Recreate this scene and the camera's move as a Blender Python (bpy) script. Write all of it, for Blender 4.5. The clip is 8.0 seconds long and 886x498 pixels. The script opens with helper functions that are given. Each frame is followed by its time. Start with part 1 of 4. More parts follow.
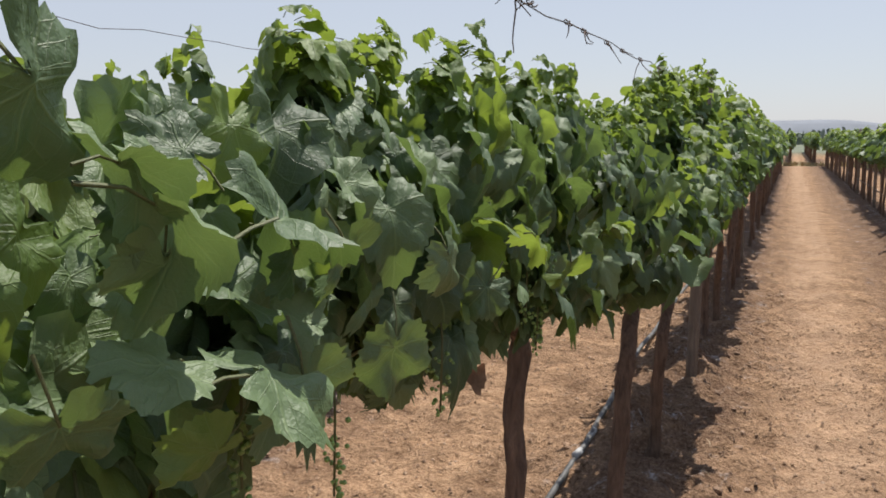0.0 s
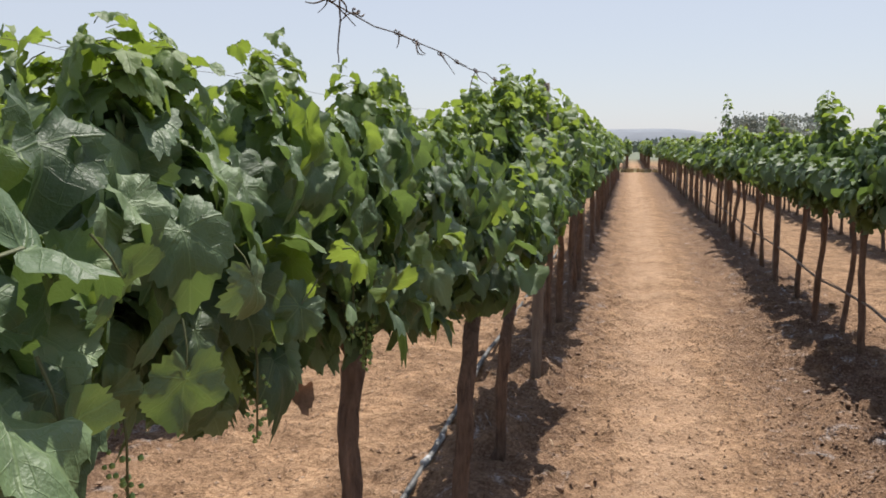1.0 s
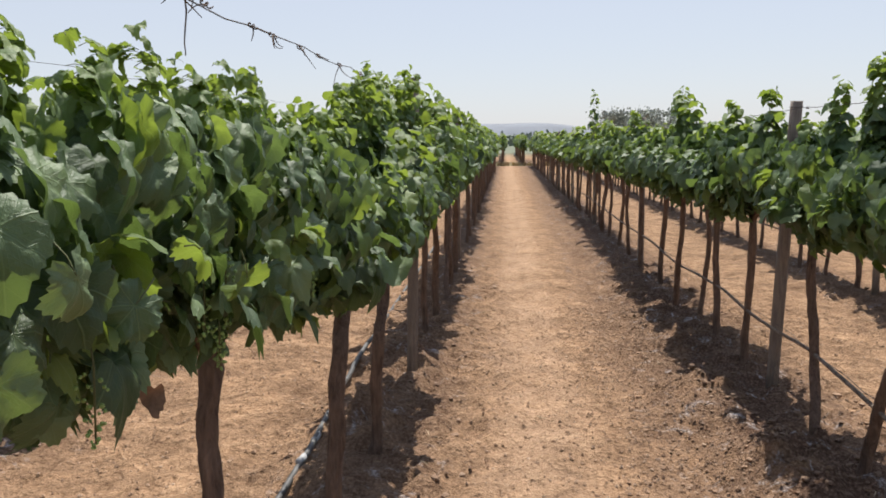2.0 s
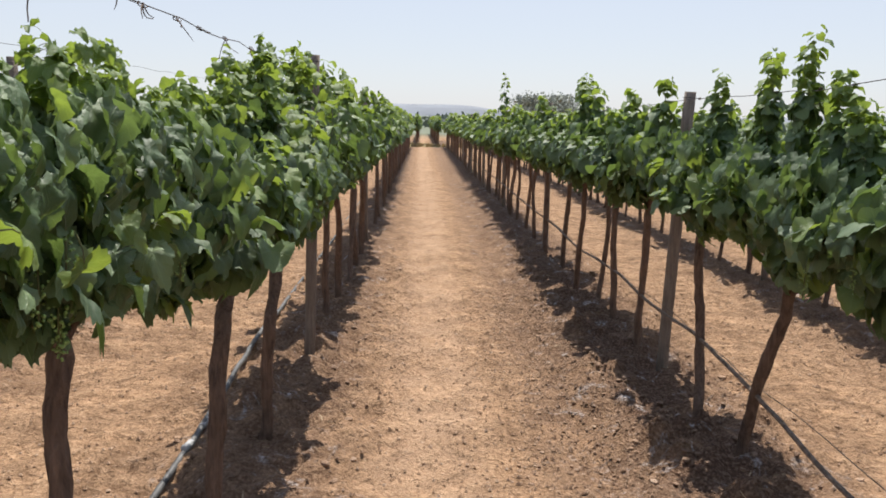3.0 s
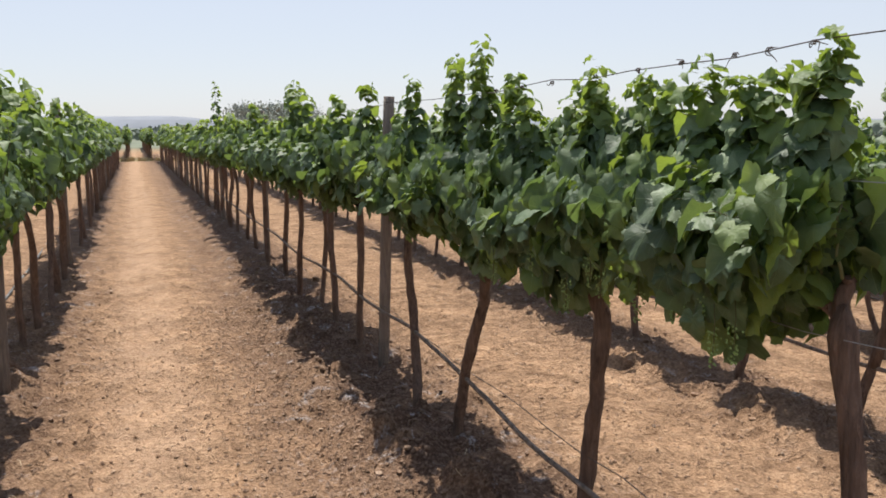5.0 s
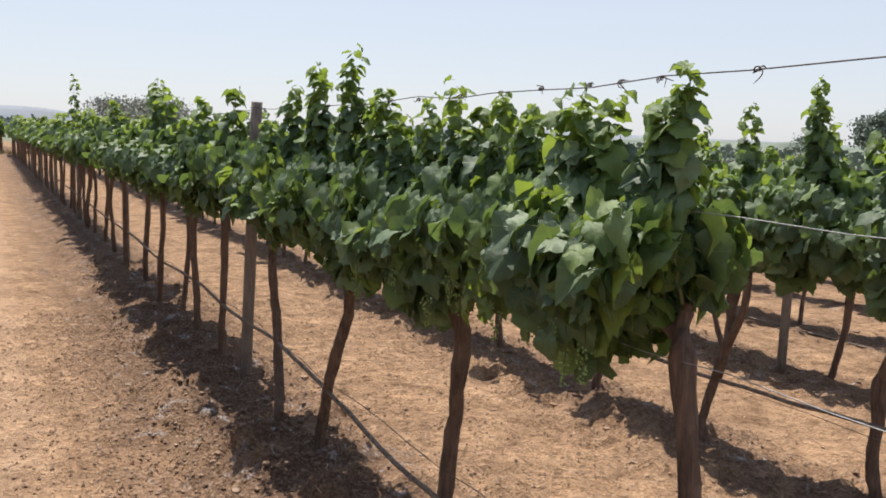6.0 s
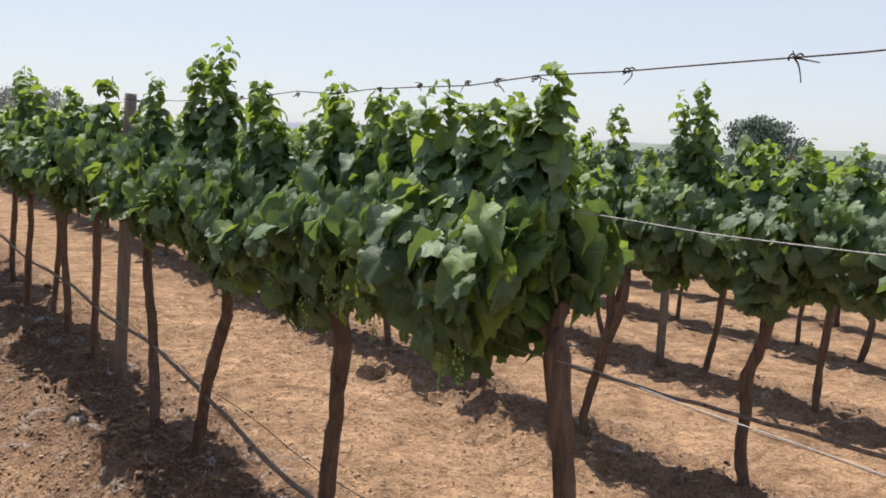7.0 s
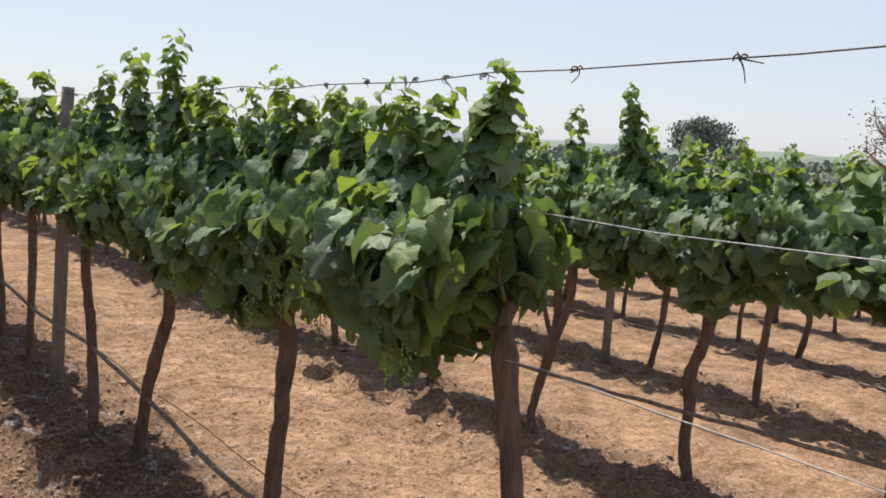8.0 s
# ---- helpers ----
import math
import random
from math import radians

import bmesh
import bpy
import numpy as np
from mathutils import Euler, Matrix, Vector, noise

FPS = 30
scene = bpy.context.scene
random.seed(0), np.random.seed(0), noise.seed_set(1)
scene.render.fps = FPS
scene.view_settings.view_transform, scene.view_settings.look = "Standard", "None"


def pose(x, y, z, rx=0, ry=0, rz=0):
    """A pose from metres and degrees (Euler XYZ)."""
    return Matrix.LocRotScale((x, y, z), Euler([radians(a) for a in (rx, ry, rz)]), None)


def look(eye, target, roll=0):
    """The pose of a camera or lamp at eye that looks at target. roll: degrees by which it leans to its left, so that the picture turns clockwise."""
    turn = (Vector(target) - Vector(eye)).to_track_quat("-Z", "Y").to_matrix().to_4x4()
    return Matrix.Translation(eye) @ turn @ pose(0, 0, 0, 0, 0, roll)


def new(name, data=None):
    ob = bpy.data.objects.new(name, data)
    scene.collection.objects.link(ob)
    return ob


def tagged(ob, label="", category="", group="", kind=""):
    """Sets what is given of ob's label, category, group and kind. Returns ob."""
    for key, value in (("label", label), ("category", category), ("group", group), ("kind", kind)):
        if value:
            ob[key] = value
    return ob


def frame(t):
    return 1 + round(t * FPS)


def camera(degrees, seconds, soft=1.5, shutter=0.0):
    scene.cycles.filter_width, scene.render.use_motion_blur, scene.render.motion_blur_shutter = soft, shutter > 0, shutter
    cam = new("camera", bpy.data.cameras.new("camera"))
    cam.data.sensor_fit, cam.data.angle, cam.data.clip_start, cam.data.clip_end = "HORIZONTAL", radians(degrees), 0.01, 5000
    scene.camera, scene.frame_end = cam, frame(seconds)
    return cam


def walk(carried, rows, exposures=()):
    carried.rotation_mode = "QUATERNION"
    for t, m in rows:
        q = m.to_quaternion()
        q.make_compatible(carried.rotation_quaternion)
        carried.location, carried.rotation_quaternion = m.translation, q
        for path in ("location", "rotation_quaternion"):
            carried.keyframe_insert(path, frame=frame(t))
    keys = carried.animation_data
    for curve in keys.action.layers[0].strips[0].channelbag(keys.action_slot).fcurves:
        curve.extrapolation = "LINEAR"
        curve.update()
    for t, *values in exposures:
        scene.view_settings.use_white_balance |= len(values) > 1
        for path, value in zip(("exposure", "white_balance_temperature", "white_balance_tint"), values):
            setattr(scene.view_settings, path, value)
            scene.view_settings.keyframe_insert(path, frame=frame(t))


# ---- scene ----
cam = camera(56.2, 8.0, 1.75)
PATH = [
    (0, (-0.596, 0.326, 1.562), (-1.363, 2.155, 1.301), -0.4),
    (0.5, (-0.579, 0.337, 1.565), (-1.21, 2.217, 1.301), 0.1),
    (1, (-0.558, 0.369, 1.57), (-0.992, 2.306, 1.324), -0.3),
    (1.5, (-0.523, 0.361, 1.573), (-0.79, 2.329, 1.341), -1.2),
    (2.8, (-0.45, 0.406, 1.556), (-0.442, 2.383, 1.249), 1.0),
    (3, (-0.419, 0.416, 1.574), (-0.364, 2.391, 1.268), 1.0),
    (3.5, (-0.407, 0.409, 1.573), (-0.237, 2.378, 1.268), 0.5),
    (4, (-0.384, 0.393, 1.573), (-0.028, 2.337, 1.264), -0.2),
    (4.5, (-0.354, 0.399, 1.563), (0.194, 2.299, 1.266), 0.0),
    (4.7, (-0.343, 0.376, 1.557), (0.259, 2.261, 1.265), -0.5),
    (6, (-0.294, 0.374, 1.594), (0.668, 2.107, 1.325), 1.7),
    (6.5, (-0.252, 0.376, 1.59), (0.818, 2.044, 1.32), 2.1),
    (7, (-0.234, 0.389, 1.594), (0.944, 1.984, 1.329), 2.6),
    (7.5, (-0.221, 0.395, 1.594), (1.025, 1.937, 1.328), 3.2),
    (8, (-0.219, 0.405, 1.592), (1.057, 1.923, 1.329), 3.1),
]
walk(cam, [(t, look(eye, target, roll)) for t, eye, target, roll in PATH], exposures=((0, 0.3), (0.5, 0.38), (1.5, 0.4), (3.0, 0.52), (5.0, 0.52), (8, 0.55)))
# ---- light ----
SUN_TO = Vector((0.08, 0.50, 1.0)).normalized()
world = bpy.data.worlds.new("sky_world")
world.use_nodes = True
scene.world = world
wt = world.node_tree
sky = wt.nodes.new("ShaderNodeTexSky")
sky.sky_type = "NISHITA"
sky.sun_disc = False
sky.sun_elevation = math.asin(SUN_TO.z)
sky.sun_rotation = math.atan2(SUN_TO.x, SUN_TO.y)
sky.air_density, sky.dust_density, sky.ozone_density = 1.0, 0.6, 1.0
wt.nodes["Background"].inputs["Strength"].default_value = 0.15
haze = wt.nodes.new("ShaderNodeMix")
haze.data_type = "RGBA"
haze.inputs[7].default_value = (2.98, 3.1, 3.52, 1)
upward = wt.nodes.new("ShaderNodeTexCoord")
upward_z = wt.nodes.new("ShaderNodeSeparateXYZ")
thick = wt.nodes.new("ShaderNodeMapRange")
thick.interpolation_type = "SMOOTHSTEP"
for slot, v in (("From Min", 0.2), ("From Max", 0.75), ("To Min", 0.82), ("To Max", 0.4)):
    thick.inputs[slot].default_value = v
wt.links.new(upward.outputs["Generated"], upward_z.inputs[0])
wt.links.new(upward_z.outputs["Z"], thick.inputs["Value"])
wt.links.new(thick.outputs[0], haze.inputs[0])
wt.links.new(sky.outputs[0], haze.inputs[6])
wt.links.new(haze.outputs[2], wt.nodes["Background"].inputs["Color"])
sun = new("sun", bpy.data.lights.new("sun", "SUN"))
sun.data.energy, sun.data.angle, sun.data.color = 4.7, radians(0.55), (1.0, 0.95, 0.87)
sun.matrix_world = look(SUN_TO * 50, (0, 0, 0))

# ---- node helpers ----


def material(name):
    m = bpy.data.materials.new(name)
    m.use_nodes = True
    t = m.node_tree
    b = t.nodes["Principled BSDF"]
    return m, t, b


def node(t, kind, **sets):
    n = t.nodes.new(kind)
    for k, v in sets.items():
        n.inputs[k].default_value = v
    return n


def ramp(t, fac, stops):
    r = t.nodes.new("ShaderNodeValToRGB")
    e = r.color_ramp.elements
    while len(e) < len(stops):
        e.new(0.5)
    for el, (p, c) in zip(e, stops):
        el.position, el.color = p, (*c, 1)
    t.links.new(fac, r.inputs[0])
    return r.outputs[0]


def noise_of(t, scale, detail=5, rough=0.6, coords=None, dist=0.0):
    n = node(t, "ShaderNodeTexNoise", Scale=scale, Detail=detail, Roughness=rough, Distortion=dist)
    if coords is not None:
        t.links.new(coords, n.inputs["Vector"])
    return n.outputs["Fac"]


def mixc(t, fac, a, b, mode="MIX"):
    n = t.nodes.new("ShaderNodeMix")
    n.data_type, n.blend_type = "RGBA", mode
    for slot, v in ((0, fac), (6, a), (7, b)):
        if isinstance(v, (int, float)):
            n.inputs[slot].default_value = v
        elif isinstance(v, tuple):
            n.inputs[slot].default_value = (*v, 1)
        else:
            t.links.new(v, n.inputs[slot])
    return n.outputs[2]


def maths(t, op, a, b=None, c=None):
    n = t.nodes.new("ShaderNodeMath")
    n.operation = op
    for i, v in enumerate((a, b, c)):
        if v is None:
            continue
        if isinstance(v, (int, float)):
            n.inputs[i].default_value = v
        else:
            t.links.new(v, n.inputs[i])
    return n.outputs[0]


def bump(t, b, height, strength, distance):
    n = node(t, "ShaderNodeBump", Strength=strength, Distance=distance)
    t.links.new(height, n.inputs["Height"])
    t.links.new(n.outputs[0], b.inputs["Normal"])
    return n


# ---- materials ----


def soil_material():
    m, t, b = material("dry_sandy_soil")
    geo = t.nodes.new("ShaderNodeNewGeometry")
    pos = geo.outputs["Position"]
    big = noise_of(t, 0.9, 4, 0.6, pos)
    mid = noise_of(t, 7.0, 6, 0.65, pos)
    fine = noise_of(t, 60.0, 5, 0.7, pos)
    base = ramp(t, big, [(0.3, (0.32, 0.195, 0.118)), (0.5, (0.42, 0.265, 0.165)), (0.72, (0.56, 0.37, 0.24))])
    base = mixc(t, 0.65, base, ramp(t, mid, [(0.32, (0.14, 0.08, 0.048)), (0.5, (0.41, 0.256, 0.158)), (0.68, (0.6, 0.41, 0.27))]))
    base = mixc(t, 0.45, base, ramp(t, fine, [(0.32, (0.13, 0.075, 0.045)), (0.52, (0.42, 0.268, 0.17)), (0.72, (0.62, 0.45, 0.31))]))
    drag = node(t, "ShaderNodeMapping", Scale=(11.0, 6.0, 8.0))
    t.links.new(pos, drag.inputs[0])
    streak = noise_of(t, 1.0, 5, 0.7, drag.outputs[0], 0.5)
    base = mixc(t, 0.2, base, ramp(t, streak, [(0.3, (0.55, 0.5, 0.47)), (0.47, (1, 1, 1)), (0.64, (1.5, 1.48, 1.43))]), "MULTIPLY")
    patch = noise_of(t, 2.6, 5, 0.65, pos, 0.4)
    base = mixc(t, 0.85, base, ramp(t, patch, [(0.32, (0.55, 0.51, 0.48)), (0.47, (0.92, 0.91, 0.9)), (0.66, (1.28, 1.27, 1.24))]), "MULTIPLY")
    # dark dots paint crumbs together with the small shadows they throw
    crumb_shade = node(t, "ShaderNodeTexVoronoi", Scale=26.0, Randomness=1.0)
    t.links.new(pos, crumb_shade.inputs["Vector"])
    base = mixc(t, 0.5, base, ramp(t, crumb_shade.outputs["Distance"], [(0.10, (0.38, 0.33, 0.3)), (0.30, (1, 1, 1))]), "MULTIPLY")
    grit = node(t, "ShaderNodeTexVoronoi", Scale=70.0, Randomness=1.0)
    t.links.new(pos, grit.inputs["Vector"])
    base = mixc(t, 0.45, base, ramp(t, grit.outputs["Distance"], [(0.12, (0.5, 0.46, 0.43)), (0.4, (1.08, 1.08, 1.08))]), "MULTIPLY")
    base = mixc(t, 1.0, base, (0.82, 0.81, 0.785), "MULTIPLY")
    clump = noise_of(t, 15.0, 4, 0.72, pos, 0.8)
    base = mixc(t, 0.8, base, ramp(t, clump, [(0.34, (0.42, 0.37, 0.33)), (0.46, (0.95, 0.94, 0.92)), (0.64, (1.16, 1.16, 1.15))]), "MULTIPLY")
    # earth along each row: tilled and drip-wetted, darkened further for the canopy's shade
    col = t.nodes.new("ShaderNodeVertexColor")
    col.layer_name = "tilled_shade"
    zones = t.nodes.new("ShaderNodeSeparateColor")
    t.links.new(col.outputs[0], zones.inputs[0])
    # the trodden strip of the path is paler and finer
    trodden = maths(t, "MULTIPLY", zones.outputs[1], ramp(t, noise_of(t, 2.0, 4, 0.6, pos), [(0.3, (0.3, 0.3, 0.3)), (0.6, (1, 1, 1))]))
    base = mixc(t, maths(t, "MULTIPLY", trodden, 0.55), base, ramp(t, fine, [(0.3, (0.4, 0.25, 0.155)), (0.7, (0.62, 0.43, 0.29))]))
    wet_shade = maths(t, "MULTIPLY", zones.outputs[0], ramp(t, noise_of(t, 3.2, 5, 0.7, pos), [(0.25, (0.25, 0.25, 0.25)), (0.55, (1, 1, 1))]))
    base = mixc(t, maths(t, "MULTIPLY", wet_shade, 0.72), base, ramp(t, fine, [(0.32, (0.06, 0.034, 0.023)), (0.52, (0.14, 0.082, 0.054)), (0.72, (0.34, 0.23, 0.16))]))
    crust = maths(t, "MULTIPLY", zones.outputs[0], ramp(t, noise_of(t, 5.5, 6, 0.75, pos, 0.6), [(0.57, (0, 0, 0)), (0.68, (1, 1, 1))]))
    base = mixc(t, maths(t, "MULTIPLY", crust, 0.75), base, ramp(t, fine, [(0.35, (0.26, 0.22, 0.2)), (0.65, (0.56, 0.53, 0.52))]))
    # past the vineyard the plain is covered with dry grass and scrub
    away = t.nodes.new("ShaderNodeVectorMath")
    away.operation = "LENGTH"
    t.links.new(pos, away.inputs[0])
    cover = ramp(t, maths(t, "DIVIDE", away.outputs["Value"], 200.0), [(0.35, (0, 0, 0)), (0.5, (1, 1, 1))])
    base = mixc(t, cover, base, ramp(t, noise_of(t, 0.06, 5, 0.6, pos), [(0.35, (0.13, 0.155, 0.11)), (0.65, (0.2, 0.21, 0.15))]))
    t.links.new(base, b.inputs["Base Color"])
    b.inputs["Roughness"].default_value = 0.95
    b.inputs["Specular IOR Level"].default_value = 0.15
    h = maths(t, "ADD", maths(t, "ADD", maths(t, "MULTIPLY_ADD", mid, 0.6, maths(t, "MULTIPLY", clump, 0.45)), maths(t, "MULTIPLY", fine, 0.1)), maths(t, "MULTIPLY", streak, 0.3))
    bump(t, b, h, 1.0, 0.09)
    return m


def clod_material():
    m, t, b = material("earth_clod")
    geo = t.nodes.new("ShaderNodeNewGeometry")
    c = ramp(t, geo.outputs["Random Per Island"], [(0.0, (0.25, 0.155, 0.098)), (0.25, (0.34, 0.215, 0.135)), (0.8, (0.46, 0.3, 0.19)), (1.0, (0.56, 0.42, 0.31))])
    n = noise_of(t, 90, 4, 0.7, geo.outputs["Position"])
    c = mixc(t, 0.4, c, ramp(t, n, [(0.3, (0.14, 0.08, 0.05)), (0.7, (0.55, 0.36, 0.22))]))
    # clods by the rows take the soil's dark tone, its painted shade included
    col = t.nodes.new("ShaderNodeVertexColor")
    col.layer_name = "tilled_shade"
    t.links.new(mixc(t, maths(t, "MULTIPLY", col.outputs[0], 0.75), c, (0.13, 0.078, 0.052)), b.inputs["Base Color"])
    b.inputs["Roughness"].default_value = 0.95
    bump(t, b, n, 0.6, 0.01)
    return m


def litter_material():
    m, t, b = material("dry_plant_litter")
    geo = t.nodes.new("ShaderNodeNewGeometry")
    t.links.new(ramp(t, geo.outputs["Random Per Island"], [(0.0, (0.12, 0.07, 0.04)), (0.5, (0.3, 0.2, 0.11)), (1.0, (0.5, 0.38, 0.24))]), b.inputs["Base Color"])
    b.inputs["Roughness"].default_value = 0.8
    return m


def leaf_material(name, dark, mid, light, glow, through_share, per_object):
    """Vine leaf: green blade with paler veins, a soft sheen, and light coming through it."""
    m, t, b = material(name)
    uv = t.nodes.new("ShaderNodeUVMap")
    sep = t.nodes.new("ShaderNodeSeparateXYZ")
    t.links.new(uv.outputs[0], sep.inputs[0])
    u = maths(t, "MULTIPLY_ADD", sep.outputs[0], 2.0, -1.0)
    v = maths(t, "MULTIPLY_ADD", sep.outputs[1], 2.0, -1.0)
    au = maths(t, "ABSOLUTE", u)
    veins = None
    for deg in (0, 48, 100):
        s, c = math.sin(radians(deg)), math.cos(radians(deg))
        across = maths(t, "ABSOLUTE", maths(t, "SUBTRACT", maths(t, "MULTIPLY", au, c), maths(t, "MULTIPLY", v, s)))
        along = maths(t, "ADD", maths(t, "MULTIPLY", au, s), maths(t, "MULTIPLY", v, c))
        d = maths(t, "ADD", across, maths(t, "MULTIPLY", maths(t, "LESS_THAN", along, 0.0), 9.0))
        # side veins fork off at intervals along each main vein
        fork = maths(t, "ABSOLUTE", maths(t, "SUBTRACT", maths(t, "FRACT", maths(t, "MULTIPLY", maths(t, "SUBTRACT", along, maths(t, "MULTIPLY", across, 0.9)), 6.5)), 0.5))
        fork = maths(t, "ADD", maths(t, "MULTIPLY_ADD", fork, 0.115, 0.006), maths(t, "MULTIPLY", maths(t, "GREATER_THAN", across, 0.3), 1.0))
        fork = maths(t, "ADD", fork, maths(t, "MULTIPLY", maths(t, "LESS_THAN", along, 0.0), 9.0))
        d = maths(t, "MINIMUM", d, maths(t, "ADD", fork, 0.004))
        veins = d if veins is None else maths(t, "MINIMUM", veins, d)
    vein = ramp(t, veins, [(0.004, (1, 1, 1)), (0.016, (0, 0, 0))])
    geo = t.nodes.new("ShaderNodeNewGeometry")
    if per_object:
        info = t.nodes.new("ShaderNodeObjectInfo")
        rnd = info.outputs["Random"]
    else:
        rnd = geo.outputs["Random Per Island"]
    blot = noise_of(t, 7.0, 4, 0.6, geo.outputs["Position"])
    cells = noise_of(t, 160.0, 3, 0.6, geo.outputs["Position"])
    base = ramp(t, rnd, [(0.0, dark), (0.55, mid), (0.9, light), (1.0, light)])
    base = mixc(t, 0.3, base, ramp(t, blot, [(0.3, dark), (0.7, light)]))
    base = mixc(t, maths(t, "MULTIPLY", vein, 0.3), base, (0.26, 0.34, 0.15))
    t.links.new(base, b.inputs["Base Color"])
    b.inputs["Roughness"].default_value = 0.54
    b.inputs["Specular IOR Level"].default_value = 0.5
    quilt = noise_of(t, 42.0, 4, 0.6, geo.outputs["Position"])
    h = maths(t, "ADD", maths(t, "ADD", maths(t, "MULTIPLY", cells, 0.35), maths(t, "MULTIPLY", quilt, 0.8)), maths(t, "MULTIPLY", vein, -0.2))
    bump(t, b, h, 0.55, 0.008)
    tr = t.nodes.new("ShaderNodeBsdfTranslucent")
    t.links.new(mixc(t, 0.35, glow, base), tr.inputs[0])
    mx = t.nodes.new("ShaderNodeMixShader")
    mx.inputs[0].default_value = through_share
    t.links.new(b.outputs[0], mx.inputs[1])
    t.links.new(tr.outputs[0], mx.inputs[2])
    t.links.new(mx.outputs[0], t.nodes["Material Output"].inputs["Surface"])
    return m


def bark_material(name, a, c, per_object=True):
    m, t, b = material(name)
    tex = t.nodes.new("ShaderNodeTexCoord")
    mp = node(t, "ShaderNodeMapping", Scale=(60, 60, 7))
    t.links.new(tex.outputs["Object"], mp.inputs[0])
    st = noise_of(t, 1.0, 6, 0.7, mp.outputs[0], 0.6)
    pa = noise_of(t, 9.0, 4, 0.6, tex.outputs["Object"])
    col = ramp(t, st, [(0.3, a), (0.7, c)])
    t.links.new(mixc(t, 0.35, col, ramp(t, pa, [(0.3, a), (0.75, c)])), b.inputs["Base Color"])
    b.inputs["Roughness"].default_value = 0.9
    bump(t, b, st, 1.0, 0.03)
    return m


def plain_material(name, colour, rough, metal=0.0, vary=0.15, scale=30.0):
    m, t, b = material(name)
    tex = t.nodes.new("ShaderNodeTexCoord")
    n = noise_of(t, scale, 5, 0.65, tex.outputs["Object"])
    lo = tuple(max(0.0, q * (1 - vary * 2)) for q in colour)
    hi = tuple(min(1.0, q * (1 + vary * 2)) for q in colour)
    t.links.new(ramp(t, n, [(0.3, lo), (0.7, hi)]), b.inputs["Base Color"])
    b.inputs["Roughness"].default_value, b.inputs["Metallic"].default_value = rough, metal
    bump(t, b, n, 0.3, 0.004)
    return m


SOIL, CLOD, LITTER = soil_material(), clod_material(), litter_material()
GREEN = ((0.028, 0.055, 0.022), (0.074, 0.125, 0.05), (0.175, 0.24, 0.11), (0.27, 0.40, 0.07))
# paler tone of young leaves, also put on leaves meant to look sunlit
YOUNG_LIT = ((0.08, 0.14, 0.036), (0.135, 0.205, 0.055), (0.205, 0.275, 0.09), (0.40, 0.52, 0.05))
LEAF = leaf_material("vine_leaf", *GREEN, 0.2, True)
LEAF_JOINED = leaf_material("vine_leaf_mass", *GREEN, 0.28, False)
LEAF_YOUNG_LIT = leaf_material("young_lit_leaf", *YOUNG_LIT, 0.38, True)
LEAF_YOUNG_LIT_JOINED = leaf_material("young_lit_leaf_mass", *YOUNG_LIT, 0.38, False)
BARK = bark_material("vine_bark", (0.05, 0.03, 0.022), (0.31, 0.195, 0.135))
POST_WOOD = bark_material("weathered_post_wood", (0.14, 0.11, 0.09), (0.36, 0.29, 0.235))
CANE = plain_material("green_cane", (0.10, 0.11, 0.04), 0.6)
TENDRIL = plain_material("dried_tendril", (0.09, 0.06, 0.045), 0.9)
WIRE = plain_material("galvanised_wire", (0.34, 0.34, 0.33), 0.6, 0.3)
RUST = plain_material("rusted_wire", (0.10, 0.085, 0.08), 0.75, 0.3)
HOSE = plain_material("dusty_black_hose", (0.17, 0.13, 0.10), 0.9, 0.0, 0.3)
PALE_BAND = plain_material("pale_tape", (0.36, 0.36, 0.36), 0.7)
GREY_HOSE = plain_material("grey_plastic_hose", (0.1, 0.095, 0.09), 0.55, 0.0, 0.35, 14.0)
BERRY = plain_material("green_grape", (0.24, 0.36, 0.10), 0.4, 0.0, 0.12)
DEAD = plain_material("dead_leaf", (0.24, 0.13, 0.07), 0.85, 0.0, 0.25)
# both far foliage colours are paled to stand for haze
TREE_LEAF = plain_material("hazed_tree_foliage", (0.15, 0.18, 0.14), 0.7, 0.0, 0.3, 1.5)
GREY_TREE = plain_material("hazed_grey_foliage", (0.3, 0.32, 0.27), 0.8, 0.0, 0.25, 1.5)
# blue-grey distance haze is mixed into the hill's own colour
HILL = plain_material("hazed_hill", (0.21, 0.225, 0.25), 1.0, 0.0, 0.12, 0.004)
HILL_NEAR = plain_material("distant_scrub", (0.15, 0.175, 0.135), 1.0, 0.0, 0.2, 0.02)
DRY_GRASS = plain_material("dry_grass", (0.42, 0.34, 0.18), 0.9, 0.0, 0.25, 3.0)

# ---- mesh helpers ----


